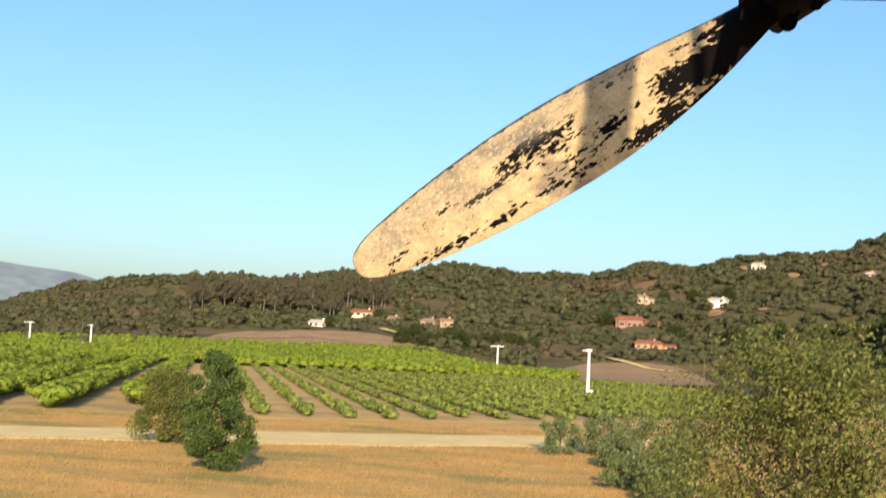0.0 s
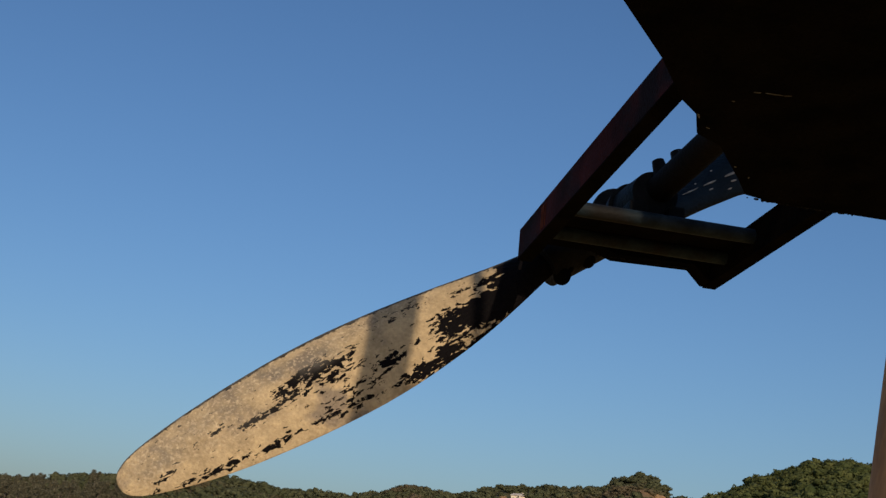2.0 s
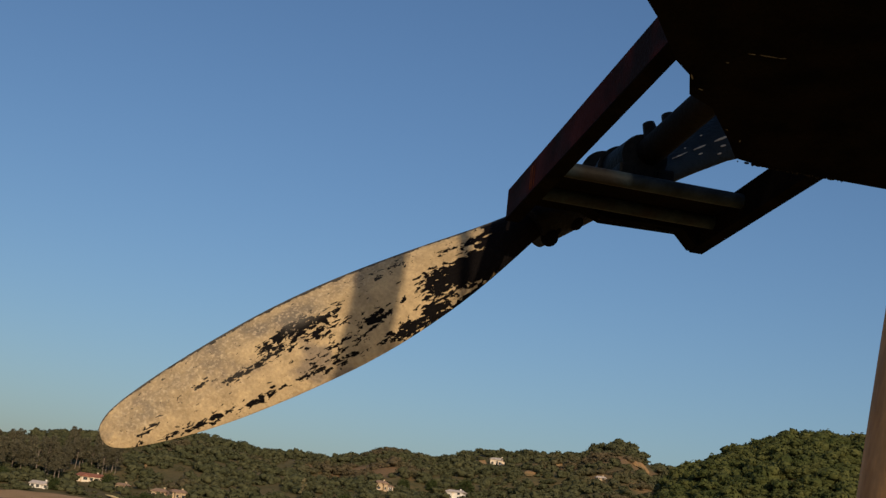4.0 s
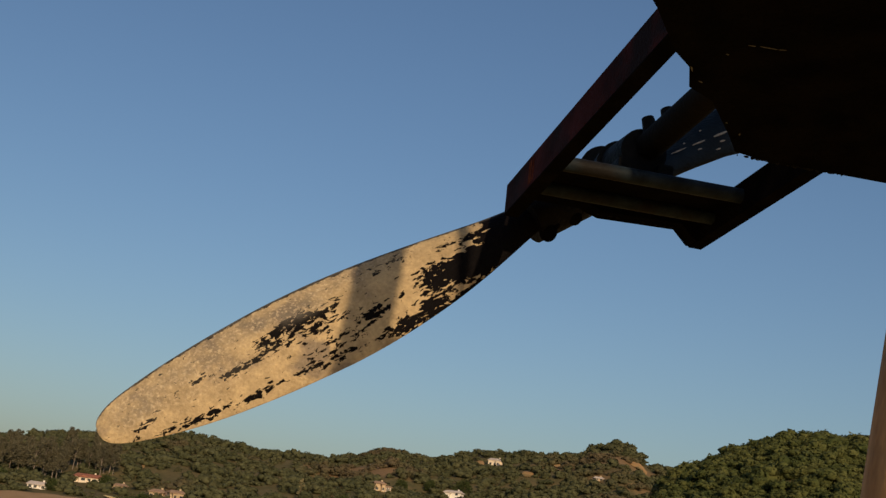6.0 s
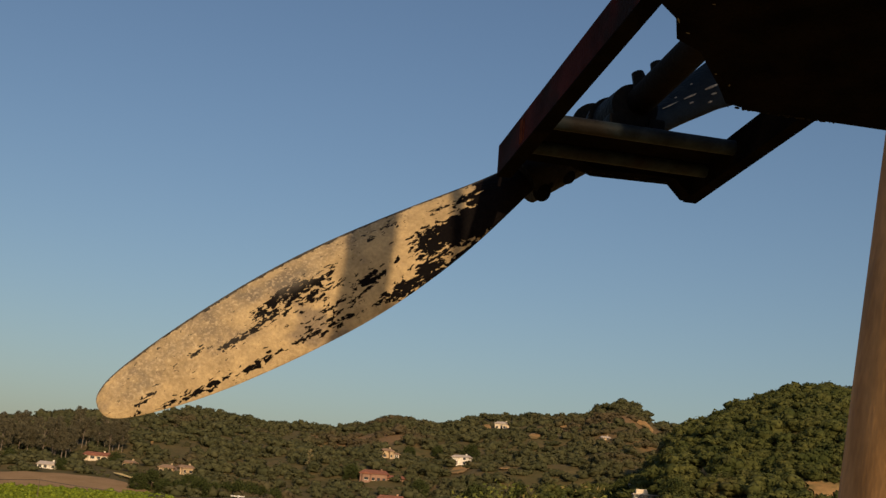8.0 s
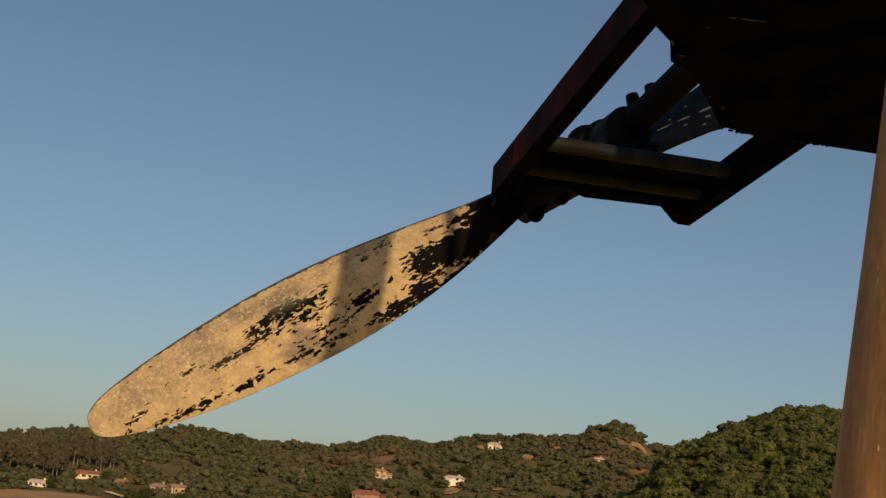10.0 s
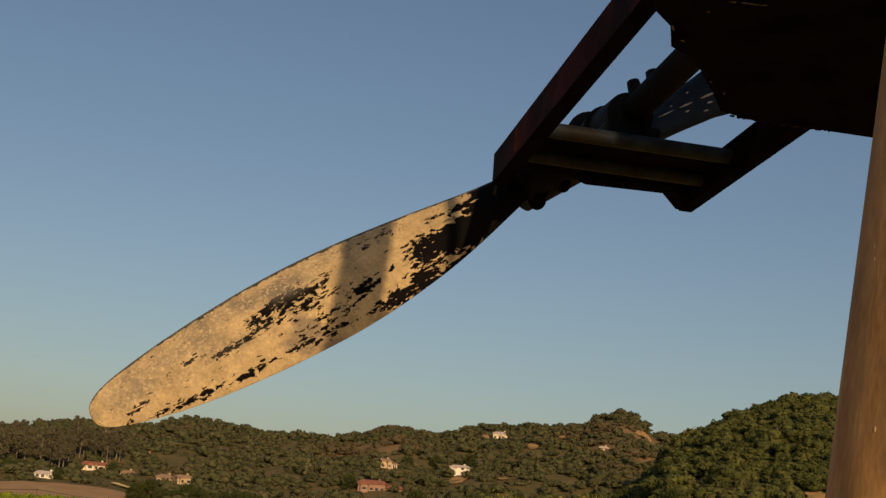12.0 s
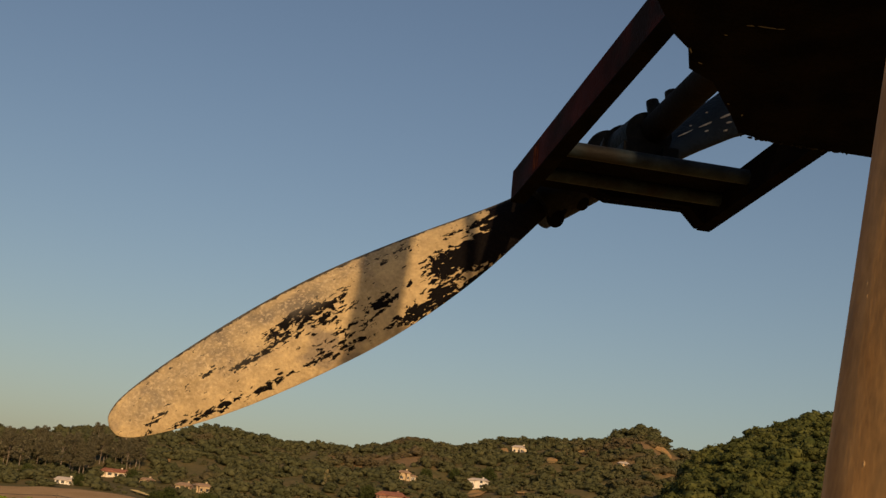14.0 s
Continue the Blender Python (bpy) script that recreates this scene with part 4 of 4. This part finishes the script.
house(7, 6, 4.8, STUCCO_W, TILE_P, "white two-storey house on a cleared slope", -18, False, 0, 2)
house(8, 7, 4.0, STUCCO, TILE_P, "large pale house near the crest", -12, False, 1, 3)
house(9, 8, 4.6, STUCCO_G, TILE_P, "grey-green two-storey house with a flat roof", 4, True, 0, 4)
house(10, 5, 3.0, STUCCO_T, TILE_T, "small tan cottage behind the ploughed field", -25, False, 0, 2)
house(11, 5, 2.0, STUCCO_T, TILE_P, "small tan building high on the slope", 10, False, 0, 2)
house(12, 5, 3.0, STUCCO, TILE_P, "cream cottage above the grey house", 10, False, 0, 2)


def utility_pole(az, r, h):
    x, y = r * math.sin(radians(az)), r * math.cos(radians(az))
    t = empty("utility_pole", pose(x, y, land(x, y) - 0.3, 0, 0, -az))
    tagged(t, "weathered wooden utility pole with a crossarm", "utility pole", "utility poles")
    part("pole", rod((0, 0, 0), (0, 0, h), 0.17, 0.12, 10), WOOD, t)
    part("crossarm", box((-1.2, -0.08, h - 0.9), (1.2, 0.08, h - 0.7)), WOOD, t)
    return t


POLES = [(-26.5, 420, 12), (-16.2, 470, 11), (-6.5, 480, 11), (1.9, 400, 11), (15.0, 400, 11), (27.0, 400, 11)]
tops = []
for az, r, h in POLES:
    p = utility_pole(az, r, h)
    tops.append(p.matrix_world @ Vector((0, 0, h - 0.65)))
for a, b in zip(tops, tops[1:]):
    for off in (-0.9, 0.9):
        pts = [a.lerp(b, k / 10) + Vector((off * 0.3, off, -2.2 * (1 - (k / 5 - 1) ** 2))) for k in range(11)]
        bm, last = bmesh.new(), None
        for p in pts:
            ring = [bm.verts.new(p + Vector((0, 0.05 * math.cos(q * 1.2566), 0.05 * math.sin(q * 1.2566)))) for q in range(5)]
            if last:
                for q in range(5):
                    bm.faces.new((last[q], last[(q + 1) % 5], ring[(q + 1) % 5], ring[q]))
            last = ring
        tagged(part("power_line", bm, WIRE), "thin dark power line sagging between wooden poles", "power line", "power lines")

for az, el, w, h in BARE:
    r0_, r1_ = (math.hypot(*on_ray(az, e)[:2]) for e in (el - h, el + h))
    hill_field("bare_slope", az - w, az + w, r0_, max(r1_, r0_ + 6), TAN, "bare orange-tan earth on the wooded slope")


def farm_track(way, width):
    """A pale track draped over the land along headings and height angles."""
    pts = [Vector(on_ray(a, e)) for a, e in way]
    vs, fs = [], []
    for k in range(8 * (len(pts) - 1) + 1):
        i, f = min(k // 8, len(pts) - 2), k / 8 - min(k // 8, len(pts) - 2)
        c, d = pts[i].lerp(pts[i + 1], f), (pts[i + 1] - pts[i]).normalized()
        for sgn in (-0.5, 0.5):
            x, y = c.x - d.y * width * sgn, c.y + d.x * width * sgn
            vs.append((x, y, land(x, y) + 1.0))
        if k:
            fs.append((2 * k - 2, 2 * k - 1, 2 * k + 1, 2 * k))
    return tagged(from_arrays("track", np.array(vs), np.array(fs), DIRT, smooth=True), "pale dusty farm track along the field's edge", "track", kind="structure")


farm_track([(-13.0, 0.50), (-12.36, 0.36), (-11.5, 0.18)], 4)
farm_track([(-2.78, -0.31), (-1.81, -0.44), (-0.59, -0.78), (0.44, -0.84)], 3)

# tall gum trees below the crest
gums = [leafy_tree("gum_tree", (0, 0, 0), 18 + 3 * i, 9 + i, 2500, 0.52, LEAF_GUM, "tall grey-brown gum tree with a bare pale trunk", 0.38, 0.36, 60 + i, 15, PALE_BARK) for i in range(3)]
for g in gums:
    g["group"] = "gum trees below the crest"
rng = np.random.default_rng(21)
for i in range(64):
    az = rng.uniform(-22, -12.9)
    low = rng.uniform(0.85, 1.35) if az < -15 else rng.uniform(1.35, 1.7)
    x, y, z = on_ray(az, low + (rng.uniform(0.2, 0.9) if i % 3 == 0 else 0.0))
    m = pose(x, y, z - 0.5, 0, 0, rng.uniform(0, 360)) @ Matrix.Scale(rng.uniform(0.6, 1.0), 4)
    if i < 3:
        gums[i].matrix_world = m
    else:
        copy_thing(gums[i % 3], m)
oak = leafy_tree("hillside_oak", (0, 0, 0), 10, 12, 4000, 0.44, LEAF_HILL, "broad dark oak standing on the hillside", 0.4, 0.05, 91, 16)
oak["group"] = "large oaks on the slopes"
spots = [(10.0, 1.15, 1.2), (9.2, 1.0, 0.8), (12.2, 1.3, 0.9), (0.0, 2.3, 0.8), (2.9, 2.5, 1.0), (1.3, 2.5, 0.7), (-2.6, 1.2, 0.8), (0.6, 0.6, 0.9), (3.2, 0.4, 1.1), (5.2, 0.7, 1.0), (-15.4, 0.5, 0.6), (-13.2, 0.9, 0.7), (-17.6, 0.6, 0.7)]
spots += [(-12.0 + 0.55 * i, -0.12 + 0.1 * math.sin(i * 2.1), 0.75 + 0.15 * math.sin(i * 1.7)) for i in range(12)]
for i, (az, el, k) in enumerate(spots):
    x, y, z = on_ray(az, el)
    m = pose(x, y, z - 0.6, 0, 0, 77 * i) @ Matrix.Scale(k, 4)
    if i:
        copy_thing(oak, m)
    else:
        first = m
oak.matrix_world = first
x, y, z = on_ray(-4.55, 1.35)
leafy_tree("poplar_tree", (x, y, z - 0.5), 14, 4.2, 2600, 0.35, LEAF_PALE, "slender pale poplar on the hillside", 0.25, 0.05, 77, 12)

# far mountain beyond the valley mouth, haze painted in as blue
vs, fs = [], []
for i in range(61):
    az = -60 + i
    el = 2.3 + 0.35 * math.sin(az * 0.35) + 0.2 * noise.noise(Vector((az * 0.5, 0, 0))) - max(0, (az + 27)) * 0.11
    for r, k in ((3600, 0.0), (3900, 0.6), (4200, 1.0)):
        vs.append((r * math.sin(radians(az)), r * math.cos(radians(az)), -5 + k * (15 + r * math.tan(radians(max(0.2, el))))))
for i in range(60):
    for j in range(2):
        fs.append((i * 3 + j, (i + 1) * 3 + j, (i + 1) * 3 + j + 1, i * 3 + j + 1))
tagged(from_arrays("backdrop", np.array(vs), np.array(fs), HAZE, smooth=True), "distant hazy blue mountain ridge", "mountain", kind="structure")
